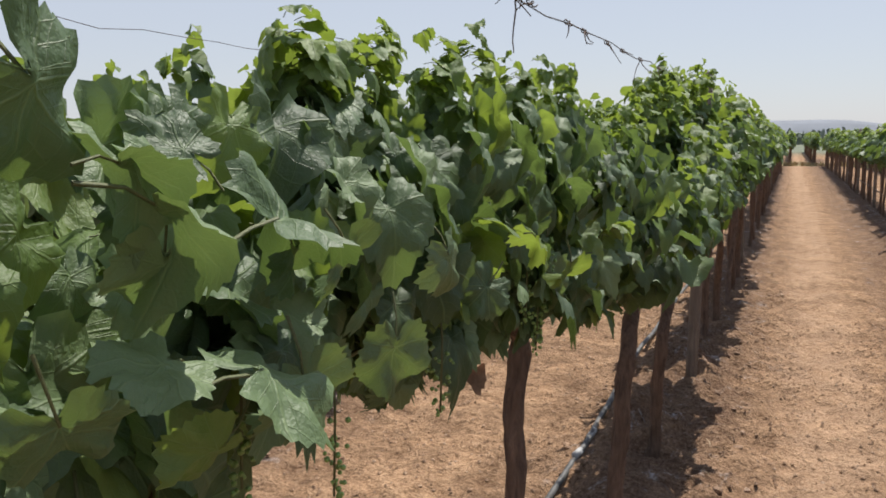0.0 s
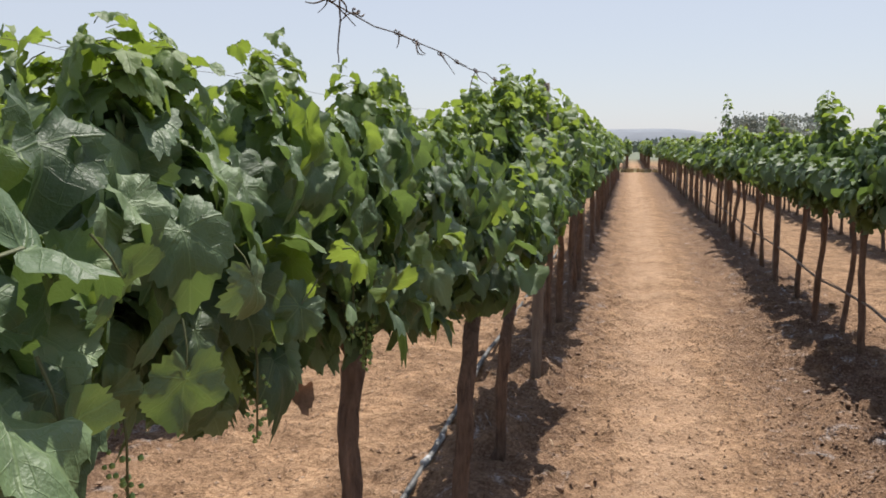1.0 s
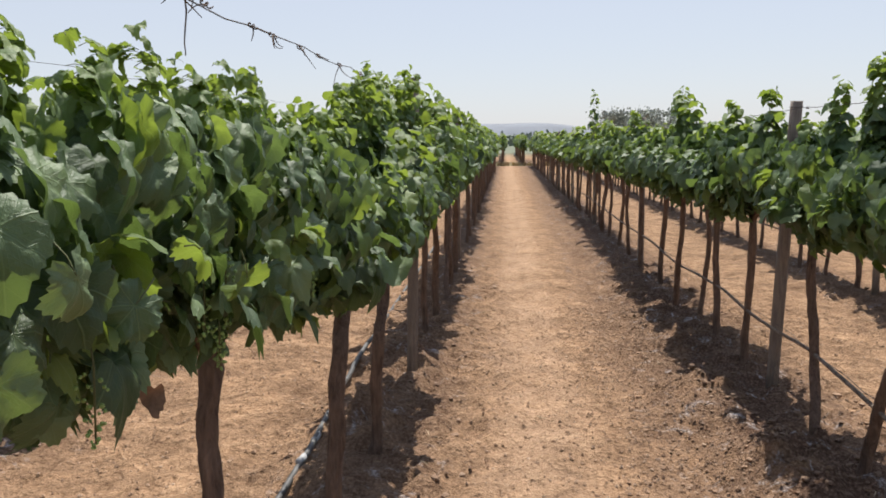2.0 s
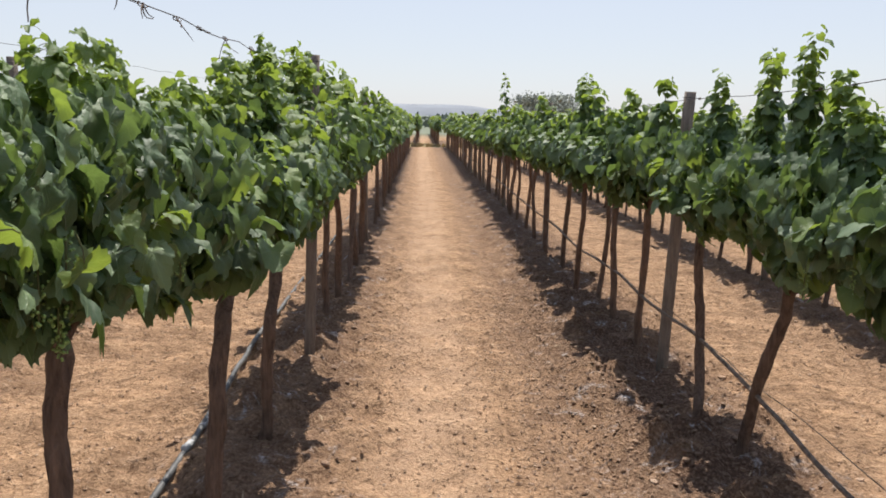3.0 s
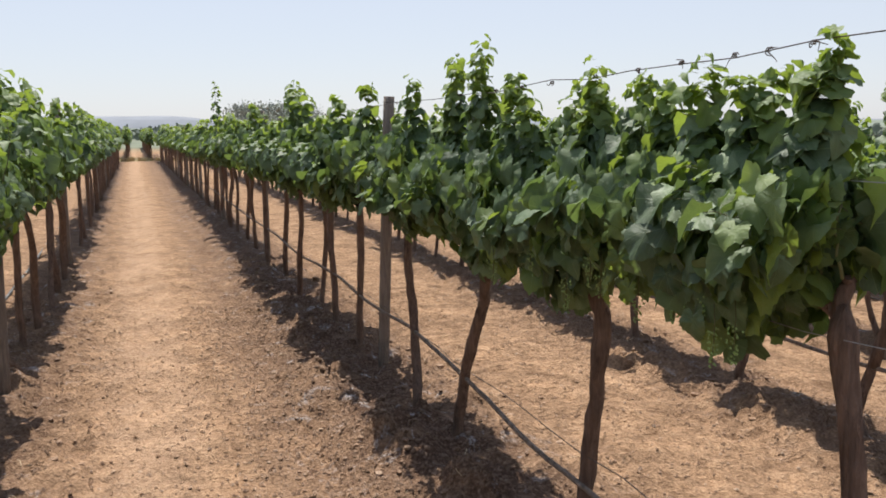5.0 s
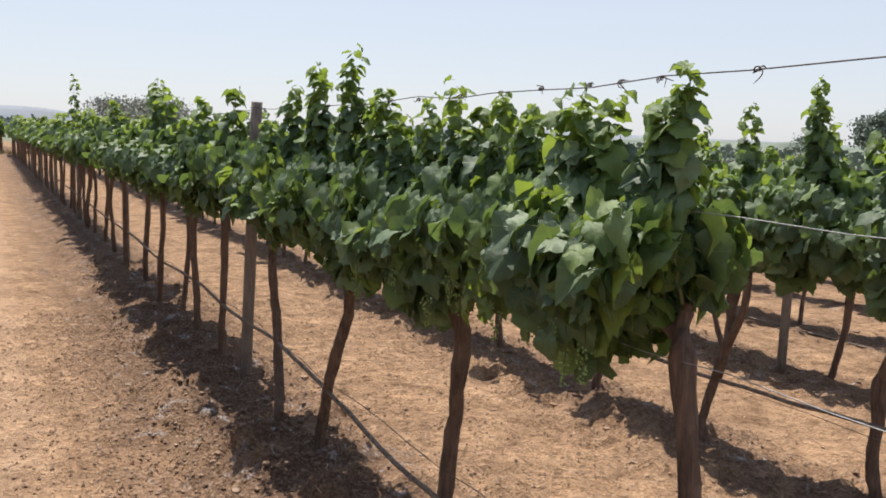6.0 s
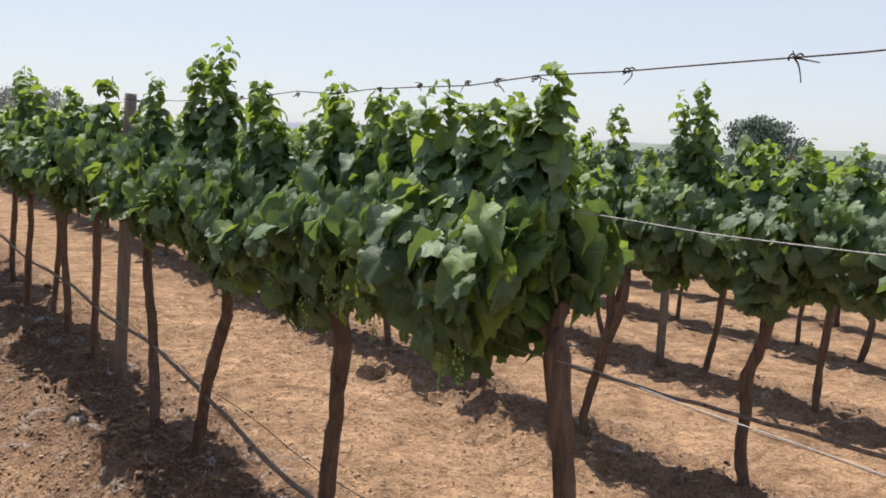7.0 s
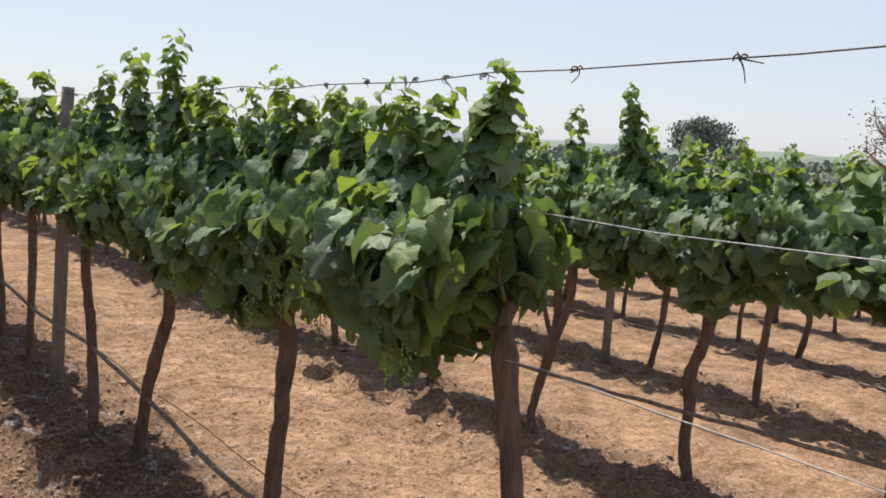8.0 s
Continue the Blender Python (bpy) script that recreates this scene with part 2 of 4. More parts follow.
class Soup:
    """Collects vertices, triangles, uvs and material slots, and makes one mesh of them."""

    def __init__(self):
        self.v, self.f, self.uv, self.m, self.n = [], [], [], [], 0

    def add(self, v, f, uv=None, slot=0):
        v, f = np.asarray(v, float), np.asarray(f, int)
        self.v.append(v)
        self.f.append(f + self.n)
        self.uv.append(np.zeros((len(v), 2)) if uv is None else uv)
        self.m.append(np.full(len(f), slot, int))
        self.n += len(v)
        return self

    def mesh(self, name, mats, smooth=True):
        v, f = np.concatenate(self.v), np.concatenate(self.f)
        uv, sl = np.concatenate(self.uv), np.concatenate(self.m)
        me = bpy.data.meshes.new(name)
        me.vertices.add(len(v))
        me.vertices.foreach_set("co", v.ravel().astype(np.float32))
        me.loops.add(len(f) * 3)
        me.loops.foreach_set("vertex_index", f.ravel().astype(np.int32))
        me.polygons.add(len(f))
        me.polygons.foreach_set("loop_start", np.arange(0, len(f) * 3, 3, dtype=np.int32))
        me.polygons.foreach_set("loop_total", np.full(len(f), 3, np.int32))
        me.polygons.foreach_set("material_index", sl.astype(np.int32))
        me.polygons.foreach_set("use_smooth", np.full(len(f), smooth))
        me.uv_layers.new(name="UVMap").data.foreach_set("uv", uv[f.ravel()].ravel().astype(np.float32))
        for m in mats:
            me.materials.append(m)
        me.update()
        me.validate()
        return me


def tube(path, radii, sides=8, rough=0.0, seed=0, caps=True):
    """A tapered tube along a path of points."""
    p = np.asarray(path, float)
    r = np.broadcast_to(np.asarray(radii, float), (len(p),))
    g = np.random.default_rng(seed)
    d = np.gradient(p, axis=0)
    d /= np.linalg.norm(d, axis=1)[:, None] + 1e-12
    ref = np.array([1.0, 0, 0]) if abs(d[0][0]) < 0.8 else np.array([0, 1.0, 0])
    vs = []
    for i in range(len(p)):
        a = np.cross(d[i], ref)
        a /= np.linalg.norm(a)
        b = np.cross(d[i], a)
        ang = np.linspace(0, 2 * np.pi, sides, endpoint=False)
        rr = r[i] * (1 + rough * g.uniform(-1, 1, sides))
        vs.append(p[i] + (np.cos(ang) * rr)[:, None] * a + (np.sin(ang) * rr)[:, None] * b)
    v = np.concatenate(vs)
    f = []
    for i in range(len(p) - 1):
        for j in range(sides):
            a, b = i * sides + j, i * sides + (j + 1) % sides
            f += [(a, b, b + sides), (a, b + sides, a + sides)]
    if caps:
        n = len(v)
        v = np.vstack([v, p[0], p[-1]])
        last = (len(p) - 1) * sides
        for j in range(sides):
            f += [(n, (j + 1) % sides, j), (n + 1, last + j, last + (j + 1) % sides)]
    return v, np.array(f)


def bent(points, n, wobble=0.0, seed=0):
    """A smooth path through a few points, with a small wobble."""
    p = np.asarray(points, float)
    s = np.linspace(0, len(p) - 1, n)
    out = np.stack([np.interp(s, np.arange(len(p)), p[:, k]) for k in range(3)], 1)
    for _ in range(2):
        out[1:-1] = (out[:-2] + 2 * out[1:-1] + out[2:]) / 4
    if wobble:
        g = np.random.default_rng(seed)
        w = g.normal(0, wobble, out.shape)
        w[0] = w[-1] = 0
        w[1:-1] = (w[:-2] + w[1:-1] + w[2:]) / 3
        out = out + w
    return out


def rot_frame(normal, tip):
    """Rotations whose y axis points along tip and whose z axis is near normal; rows of vectors in, (n, 3, 3) out."""
    y = tip / (np.linalg.norm(tip, axis=-1, keepdims=True) + 1e-9)
    x = np.cross(y, normal)
    x /= np.linalg.norm(x, axis=-1, keepdims=True) + 1e-9
    z = np.cross(x, y)
    return np.stack([x, y, z], -1)


def leaf_shape(seed, outline, ring, calm=1.0):
    """A five-lobed toothed leaf one unit long, stalk at the origin, tip along y, curled and folded."""
    g = np.random.default_rng(seed)
    ang = np.linspace(-np.pi, np.pi, outline, endpoint=False) + np.pi / outline
    a = np.abs(ang)
    rad = 0.58 + 0.032 * np.cos(5 * a * 0.95) + 0.05 * np.exp(-(a / 0.4) ** 2) - 0.32 * np.exp(-((np.pi - a) / 0.24) ** 2)
    if outline > 14:
        # rounded teeth, uneven in depth
        rad *= 1 + np.where(np.arange(outline) % 2 == 0, 1, -1) * g.uniform(0.02, 0.065, outline)
    rad *= 1 + g.uniform(-0.03, 0.03, outline)
    fold, droop, cup, wave = g.uniform(-0.1, 0.65), g.uniform(0.1, 1.0), g.uniform(-0.9, 0.35), g.uniform(0.06, 0.18)
    ph, curl = g.uniform(0, 6), g.uniform(-0.3, 1.0)
    fold, droop, cup, curl = fold * calm, droop * calm, cup * calm, curl * calm
    pucker = 0.02 if ring == 2 else 0.0

    def lift(x, y):
        r2 = x * x + y * y
        return fold * np.abs(x) - droop * np.maximum(y, 0) ** 2 + cup * x * x - curl * r2 * r2 + 0.05 * np.sin(11 * x + ph) * np.cos(9 * y) + pucker * np.sin(23 * x + 2 * ph) * np.sin(19 * y + ph) + wave * np.sin(6 * np.arctan2(x, y) + ph) * r2 * 1.6

    def pts(k, rr):
        x, y = np.sin(k) * rr, np.cos(k) * rr + 0.22
        return np.stack([x, y, lift(x, y)], 1)

    v = [pts(np.zeros(1), np.zeros(1))]
    f = []
    if ring == 2:
        for fr in (0.3, 0.55, 0.8):
            v.append(pts(ang, rad * fr if fr > 0.6 else np.full(outline, rad.mean() * fr) * (0.6 + 0.4 * rad / rad.mean())))
        v.append(pts(ang, rad))
        for i in range(outline):
            j = (i + 1) % outline
            f.append((0, 1 + j, 1 + i))
            for k in range(3):
                p, q = 1 + k * outline, 1 + (k + 1) * outline
                f += [(p + i, p + j, q + i), (p + j, q + j, q + i)]
    elif ring:
        n = outline // 2
        ka = ang.reshape(n, 2).mean(1)
        v.append(pts(ka, rad.reshape(n, 2).mean(1) * 0.55))
        v.append(pts(ang, rad))
        for i in range(n):
            j = (i + 1) % n
            o = 1 + n
            f += [(0, 1 + j, 1 + i), (1 + i, o + 2 * i + 1, o + 2 * i), (1 + i, o + (2 * i + 2) % outline, o + 2 * i + 1), (1 + i, 1 + j, o + (2 * i + 2) % outline)]
    else:
        v.append(pts(ang, rad))
        for i in range(outline):
            f.append((0, 1 + (i + 1) % outline, 1 + i))
    v = np.concatenate(v)
    uv = np.stack([v[:, 0], v[:, 1] - 0.1], 1) * 0.5 + 0.5
    return v, np.array(f)[:, ::-1], uv


LEAVES_FINE = [leaf_shape(s, 28, True) for s in range(10)]
LEAVES_HERO = [leaf_shape(20 + s, 46, 2) for s in range(14)]
LEAVES_FACE = [leaf_shape(60 + s, 52, 2, 0.75) for s in range(8)]
LEAVES_MID = [leaf_shape(40 + s, 10, False) for s in range(10)]
LEAVES_FAR = [leaf_shape(80 + s, 6, False) for s in range(6)]


def add_leaves(soup, shapes, pos, rot, size, slot, g):
    """Adds many leaves to a soup at once."""
    kind = g.integers(0, len(shapes), len(pos))
    for k, (v, f, uv) in enumerate(shapes):
        sel = np.where(kind == k)[0]
        if not len(sel):
            continue
        vv = np.einsum("nij,vj->nvi", rot[sel], v) * size[sel][:, None, None] + pos[sel][:, None, :]
        for sl in (0, 1):
            pick = slot[sel] == sl
            if pick.any():
                n = int(pick.sum())
                soup.add(vv[pick].reshape(-1, 3), (f[None] + (np.arange(n) * len(v))[:, None, None]).reshape(-1, 3), np.tile(uv, (n, 1)), sl)


def part(name, mesh, parent, label="", m=None):
    ob = new(name, mesh)
    ob.parent = parent
    if m is not None:
        ob.matrix_basis = m
    return tagged(ob, label)


def thing(name, label, category, m=None, group="", kind=""):
    ob = new(name)
    ob.empty_display_size = 0.1
    if m is not None:
        ob.matrix_basis = m
    return tagged(ob, label, category, group, kind)


# ---- ground ----
ROW_A, ROW_B, PITCH = -1.13, 1.1, 2.1
ROWS_RIGHT = [ROW_B + PITCH * k for k in range(1, 19)]
ROWS_LEFT = [ROW_A - PITCH * k for k in range(1, 5)]


def fall(x):
    """The field falls away gently past the second row."""
    return -0.0595 * np.clip(np.asarray(x, float) - 1.6, 0, 34.0)


NOISE_TABLES = {}


def value_noise(x, y, scale, seed):
    if seed not in NOISE_TABLES:
        NOISE_TABLES[seed] = np.random.default_rng(seed).uniform(-1, 1, (256, 256))
    tab = NOISE_TABLES[seed]
    u, v = x * scale, y * scale
    i, j = np.floor(u).astype(int), np.floor(v).astype(int)
    a, b = u - i, v - j
    a, b = a * a * (3 - 2 * a), b * b * (3 - 2 * b)
    t = lambda p, q: tab[p % 256, q % 256]
    return (t(i, j) * (1 - a) + t(i + 1, j) * a) * (1 - b) + (t(i, j + 1) * (1 - a) + t(i + 1, j + 1) * a) * b


def row_gap(x):
    """Distance across to the nearest row of vines."""
    d = np.abs(np.asarray(x)[..., None] - np.array([ROW_A, ROW_B, *ROWS_RIGHT, *ROWS_LEFT]))
    return d.min(-1)


def ground_height(x, y):
    near = np.clip(1.4 - np.hypot(x - 1, y - 5) / 30, 0, 1)
    gap = row_gap(x)
    h = 0.045 * np.exp(-(gap / 0.38) ** 2) - 0.02 * np.exp(-((gap - 0.62) / 0.16) ** 2)
    rough = 0.5 + 0.9 * np.exp(-((gap - 0.1) / 0.5) ** 4)
    h = h + 0.022 * value_noise(x, y, 2.2, 1) + (0.018 * value_noise(x, y, 5.5, 2) + 0.024 * value_noise(x, y, 9.0, 3) + 0.016 * value_noise(x, y, 19.0, 4)) * rough
    h = h - 0.018 * np.exp(-((np.abs(x + 0.02) - 0.35) / 0.12) ** 2)
    for mx, my in ((0.72, 5.35), (0.86, 4.3), (0.8, 6.6), (0.9, 3.4), (-1.28, 4.8), (-1.2, 6.0), (2.9, 5.2), (2.95, 3.9)):
        bank = np.exp(-((x - mx) ** 2 / 0.05 + (y - my) ** 2 / 0.09))
        h = h + bank * (0.10 + 0.05 * value_noise(x, y, 13.0, 14) + 0.03 * value_noise(x, y, 22.0, 15))
    for c in (-0.5, 0.42):
        h = h + 0.010 * np.exp(-((x - c) / 0.14) ** 4) * np.sin((y + np.abs(x - c) * 1.3) * 34.0 + 3 * value_noise(x, y, 1.2, 9))
    return fall(x) + h * near


def spread(lo, hi, step, far_lo, far_hi, grow=1.14):
    mid = list(np.arange(lo, hi, step))
    up, down, s = [mid[-1]], [mid[0]], step
    while up[-1] < far_hi:
        s *= grow
        up.append(up[-1] + s)
    s = step
    while down[-1] > far_lo:
        s *= grow
        down.append(down[-1] - s)
    return np.array(down[:0:-1] + mid + up[1:])


def build_ground():
    xs, ys = spread(-2.2, 5.2, 0.035, -3500, 3500), spread(1.2, 9.0, 0.04, -3500, 3500)
    gx, gy = np.meshgrid(xs, ys, indexing="ij")
    v = np.stack([gx, gy, ground_height(gx, gy)], -1).reshape(-1, 3)
    ny = len(ys)
    i, j = np.meshgrid(np.arange(len(xs) - 1), np.arange(ny - 1), indexing="ij")
    a = (i * ny + j).ravel()
    f = np.concatenate([np.stack([a, a + ny, a + ny + 1], 1), np.stack([a, a + ny + 1, a + 1], 1)])
    me = Soup().add(v, f).mesh("ground", [SOIL])
    gap = row_gap(v[:, 0])
    # row strip: moist turned earth, with the vines' shade painted in on top
    wet_shade = (0.8 * np.exp(-(gap / 0.34) ** 4) + 0.3 * np.exp(-(gap / 0.66) ** 6) + 0.72 * np.exp(-((v[:, 0] - 0.66) / 0.5) ** 6)) * (np.abs(v[:, 1]) < 70)
    attr = me.color_attributes.new("tilled_shade", "FLOAT_COLOR", "POINT")
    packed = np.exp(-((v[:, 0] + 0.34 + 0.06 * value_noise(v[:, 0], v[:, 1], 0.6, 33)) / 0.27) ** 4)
    zones = np.stack([wet_shade, packed, np.zeros(len(wet_shade)), np.ones(len(wet_shade))], 1)
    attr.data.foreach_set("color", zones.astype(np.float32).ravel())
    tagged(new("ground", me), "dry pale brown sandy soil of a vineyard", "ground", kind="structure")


build_ground()


def rock_shape(seed):
    bm = bmesh.new()
    bmesh.ops.create_icosphere(bm, subdivisions=1, radius=1)
    g = np.random.default_rng(seed)
    for v in bm.verts:
        v.co *= g.uniform(0.55, 1.3)
        v.co.z *= 0.6
    out = np.array([v.co[:] for v in bm.verts]), np.array([[v.index for v in f.verts] for f in bm.faces])
    bm.free()
    return out


def build_clods():
    g = np.random.default_rng(5)
    shapes = [rock_shape(s) for s in range(6)]
    s = Soup()
    rows = np.array([ROW_A, ROW_B, *ROWS_RIGHT[:3], ROWS_LEFT[0]])
    for k in range(9000):
        y = 1.5 + 9 * g.random() ** 1.3
        if g.random() < 0.68:
            x = rows[g.integers(0, len(rows))] + g.normal(0, 0.33)
        elif g.random() < 0.55:
            x = g.uniform(0.05, 0.85)
        else:
            x = g.uniform(-3.4, 6)
        r = 0.005 + 0.018 * g.random() ** 3.5 + (0.012 * g.random() if row_gap(x) < 0.45 and g.random() < 0.25 else 0)
        r = r if row_gap(x) < 0.5 else r * 0.6
        v, f = shapes[g.integers(0, 6)]
        a = g.uniform(0, 6.28)
        rot = np.array([[math.cos(a), -math.sin(a), 0], [math.sin(a), math.cos(a), 0], [0, 0, 1]])
        s.add(v @ rot.T * r + np.array([x, y, float(ground_height(np.array(x), np.array(y))) + r * 0.25]), f)
    oct_v = np.array([(1, 0, 0), (0, 1, 0), (-1, 0, 0), (0, -1, 0), (0, 0, 0.8), (0, 0, -0.5)], float)
    oct_f = np.array([(0, 1, 4), (1, 2, 4), (2, 3, 4), (3, 0, 4), (1, 0, 5), (2, 1, 5), (3, 2, 5), (0, 3, 5)])
    n = 26000
    xs, ys = np.where(g.random(n) < 0.4, g.normal(0.5, 0.3, n), g.uniform(-2.8, 3.6, n)), 1.6 + 6.5 * g.random(n) ** 1.2
    zs, rs, an = ground_height(xs, ys), 0.0025 + 0.012 * g.random(n) ** 2.5, g.uniform(0, 6.28, n)
    v = oct_v[None] * g.uniform(0.6, 1.3, (n, 6, 1)) * rs[:, None, None]
    c, d = np.cos(an)[:, None], np.sin(an)[:, None]
    v = np.stack([v[..., 0] * c - v[..., 1] * d + xs[:, None], v[..., 0] * d + v[..., 1] * c + ys[:, None], v[..., 2] + zs[:, None] + rs[:, None] * 0.3], -1)
    s.add(v.reshape(-1, 3), (oct_f[None] + (np.arange(n) * 6)[:, None, None]).reshape(-1, 3))
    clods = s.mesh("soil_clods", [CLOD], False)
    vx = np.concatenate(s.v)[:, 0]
    # nearness to a row, where the clods' colour carries earth tone and shade
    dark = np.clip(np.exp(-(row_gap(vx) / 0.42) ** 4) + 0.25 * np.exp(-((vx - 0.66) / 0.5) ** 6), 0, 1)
    clods.color_attributes.new("tilled_shade", "FLOAT_COLOR", "POINT").data.foreach_set("color", np.repeat(dark[:, None], 4, 1).astype(np.float32).ravel())
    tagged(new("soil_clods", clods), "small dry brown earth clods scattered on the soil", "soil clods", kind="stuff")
    s = Soup()
    for k in range(1000):
        y = 1.5 + 11 * g.random() ** 1.3
        x = rows[g.integers(0, len(rows))] + g.normal(0, 0.4) if g.random() < 0.7 else g.uniform(-3.4, 6)
        z = float(ground_height(np.array(x), np.array(y))) + 0.006
        a, ln = g.uniform(0, 6.28), g.uniform(0.02, 0.09)
        d = np.array([math.cos(a), math.sin(a), g.uniform(-0.1, 0.2)]) * ln
        p = np.array([x, y, z])
        v, f = tube([p, p + d * 0.5 + g.normal(0, 0.004, 3), p + d], [0.0018, 0.0022, 0.0012], 3, caps=False)
        s.add(v, f)
    tagged(new("plant_litter", s.mesh("plant_litter", [LITTER], False)), "dry twigs and stalks littering the soil", "litter", kind="stuff")


build_clods()

# ---- vines ----


def shoot_leaves(g, path, lush=1.0, tight=1.0):
    """Leaves along a cane: places, directions, sizes, and which have the young, sunlit tone."""
    n = max(6, int(len(path) * 4.4 * lush))
    s = np.sort(g.uniform(0.0, 1.0, n))
    s[-4:] = (0.9, 0.94, 0.97, 1.0)
    k = s * (len(path) - 1)
    i = np.minimum(k.astype(int), len(path) - 2)
    p = path[i] + (path[i + 1] - path[i]) * (k - i)[:, None]
    a = g.uniform(0, 2 * np.pi, n)
    side = np.stack([np.cos(a) * 1.25, np.sin(a) * 0.8, g.uniform(-0.1, 0.5, n)], 1)
    size = (0.074 - 0.030 * s ** 3) * g.uniform(0.7, 1.25, n)
    pos = p + side * (size * g.uniform(0.4, 1.5, n) * tight)[:, None]
    tip = side * 0.7 + np.stack([g.normal(0, 0.4, n), g.normal(0, 0.4, n), -g.uniform(0.2, 1.5, n) * (1 - 0.7 * s)], 1)
    nor = side * np.array([0.7, 0.7, 0.3]) + np.stack([g.normal(0, 0.35, n), g.normal(0, 0.35, n), g.uniform(0.3, 1.9, n)], 1)
    # pale tone for young tips, and for scattered leaves painted as sunlit
    young_lit = ((s > 0.78) | (g.random(n) < 0.12)).astype(int)
    return pos, rot_frame(nor, tip), size, young_lit


def cane_path(g, y, z0, top, lean, out):
    n = 9
    s = np.linspace(0, 1, n)
    x = max(-0.25, min(0.25, out)) * np.sin(s * 2.2) + g.normal(0, 0.012, n).cumsum() * 0.6
    yy = y + lean * s + g.normal(0, 0.012, n).cumsum() * 0.6
    return np.stack([x, yy, z0 + (top - z0) * s], 1)


def vine_parts(g, span, zc, shoots, wide=1.0, rise=(0.20, 0.44)):
    """Canes of a vine about its head: a list of paths."""
    out = []
    for k in range(shoots):
        y = -span / 2 + span * (k + g.uniform(0.1, 0.9)) / shoots
        out.append(cane_path(g, y, zc + g.uniform(-0.02, 0.06), zc + g.uniform(*rise), g.normal(0, 0.09), max(-0.22 * wide, min(0.22 * wide, g.normal(0, 0.2 * wide)))))
    return out


def skirt(g, span, zc, n):
    """Leaves of the dense lower canopy, hanging outwards."""
    sd = np.where(g.random(n) < 0.5, -1.0, 1.0)
    z = zc + g.uniform(-0.05, 0.40, n)
    w = 0.23 * np.clip(0.45 + (z - zc + 0.05) / 0.2, 0.45, 1) * np.sqrt(np.clip(1 - ((z - zc - 0.16) / 0.36) ** 2, 0.05, 1))
    x = sd * w * np.where(g.random(n) < 0.3, g.uniform(0.0, 0.5, n), g.uniform(0.45, 1.15, n))
    y = g.uniform(-span / 2 - 0.04, span / 2 + 0.04, n)
    z = z + 0.05 * np.sin(y * 9 + g.uniform(0, 6)) + 0.13 * (np.abs(y) / (span / 2 + 0.04)) ** 2 * (z < zc + 0.25) - 0.02
    x = x * np.clip(0.52 + (z - zc) * 2.0, 0.52, 1.0)
    pos = np.stack([x, y, z], 1)
    tip = np.stack([sd * g.uniform(0.1, 0.9, n), g.normal(0, 0.45, n), -g.uniform(0.4, 1.3, n)], 1)
    open_up = np.clip((z - zc - 0.08) / 0.2, 0, 1)
    nor = np.stack([sd * g.uniform(0.4, 1.2, n), g.normal(0, 0.4, n), g.uniform(-0.15, 0.35, n) + open_up * g.uniform(0.2, 1.3, n)], 1)
    return pos, rot_frame(nor, tip), g.uniform(0.045, 0.09, n), (g.random(n) < 0.08).astype(int)


def trunk_mesh(base, head, radius, bends, seed, sides=12, steps=24, second=None):
    """Trunk with its root flare and head."""
    s = Soup()
    mid = [np.array(base) + (np.array(head) - np.array(base)) * f + np.array([bx, by, 0]) for f, bx, by in bends]
    path = bent([np.array(base) - [0, 0, 0.06], base, *mid, head], steps, radius * 0.3, seed)
    q = np.linspace(0, 1, steps)
    rad = radius * (1.0 + 0.55 * np.exp(-q / 0.06) - 0.12 * q + 0.25 * np.exp(-((1 - q) / 0.07) ** 2))
    rad[-1] *= 0.5
    s.add(*tube(path, rad, sides, 0.22, seed))
    if second is not None:
        s.add(*tube(bent([np.array(base) + (np.array(head) - np.array(base)) * 0.35, *second], 10, 0.008, seed + 1), np.linspace(radius * 0.9, radius * 0.7, 10), sides, 0.14, seed + 1))
    return s.mesh("trunk", [BARK])


def arm_mesh(head, dy, radius, seed, sides=8, rise=0.06):
    """One arm of a vine, laid from its head along the wire."""
    h = np.array(head)
    path = bent([h - [0, 0, 0.03], h + [0.01, dy * 0.3, 0.02 + rise * 0.5], h + [0, dy * 0.65, rise * 0.85], h + [0, dy, rise]], 9, 0.007, seed + 7)
    return Soup().add(*tube(path, np.linspace(radius * 0.66, radius * 0.34, 9), sides, 0.18, seed + 3)).mesh("arm", [BARK])



FINE_MESH, HERO_MESH, FACE_MESH = [], [], []
for shape, shelf in [(q, FINE_MESH) for q in LEAVES_FINE] + [(q, HERO_MESH) for q in LEAVES_HERO] + [(q, FACE_MESH) for q in LEAVES_FACE]:
    stalk = tube([(0, -0.62, -0.22), (0, -0.3, -0.04), (0, 0.06, 0.0)], [0.022, 0.017, 0.017], 3, caps=False)
    shelf.append(tuple(Soup().add(*shape).add(*stalk, slot=1).mesh("leaf", [blade, CANE]) for blade in (LEAF, LEAF_YOUNG_LIT)))


def leaf_object(parent, pos, rot, size, young_lit, g, shelf):
    k = int(g.integers(0, len(shelf)))
    m = Matrix([[*(rot[r] * size), pos[r]] for r in range(3)] + [[0, 0, 0, 1]])
    return part("leaf", shelf[k][young_lit], parent, "", m)


BALL = bmesh.new()
bmesh.ops.create_icosphere(BALL, subdivisions=1, radius=1)
BERRY_MESH = bpy.data.meshes.new("berry")
BALL.to_mesh(BERRY_MESH)
BALL.free()
BERRY_MESH.materials.append(BERRY)
for face in BERRY_MESH.polygons:
    face.use_smooth = True
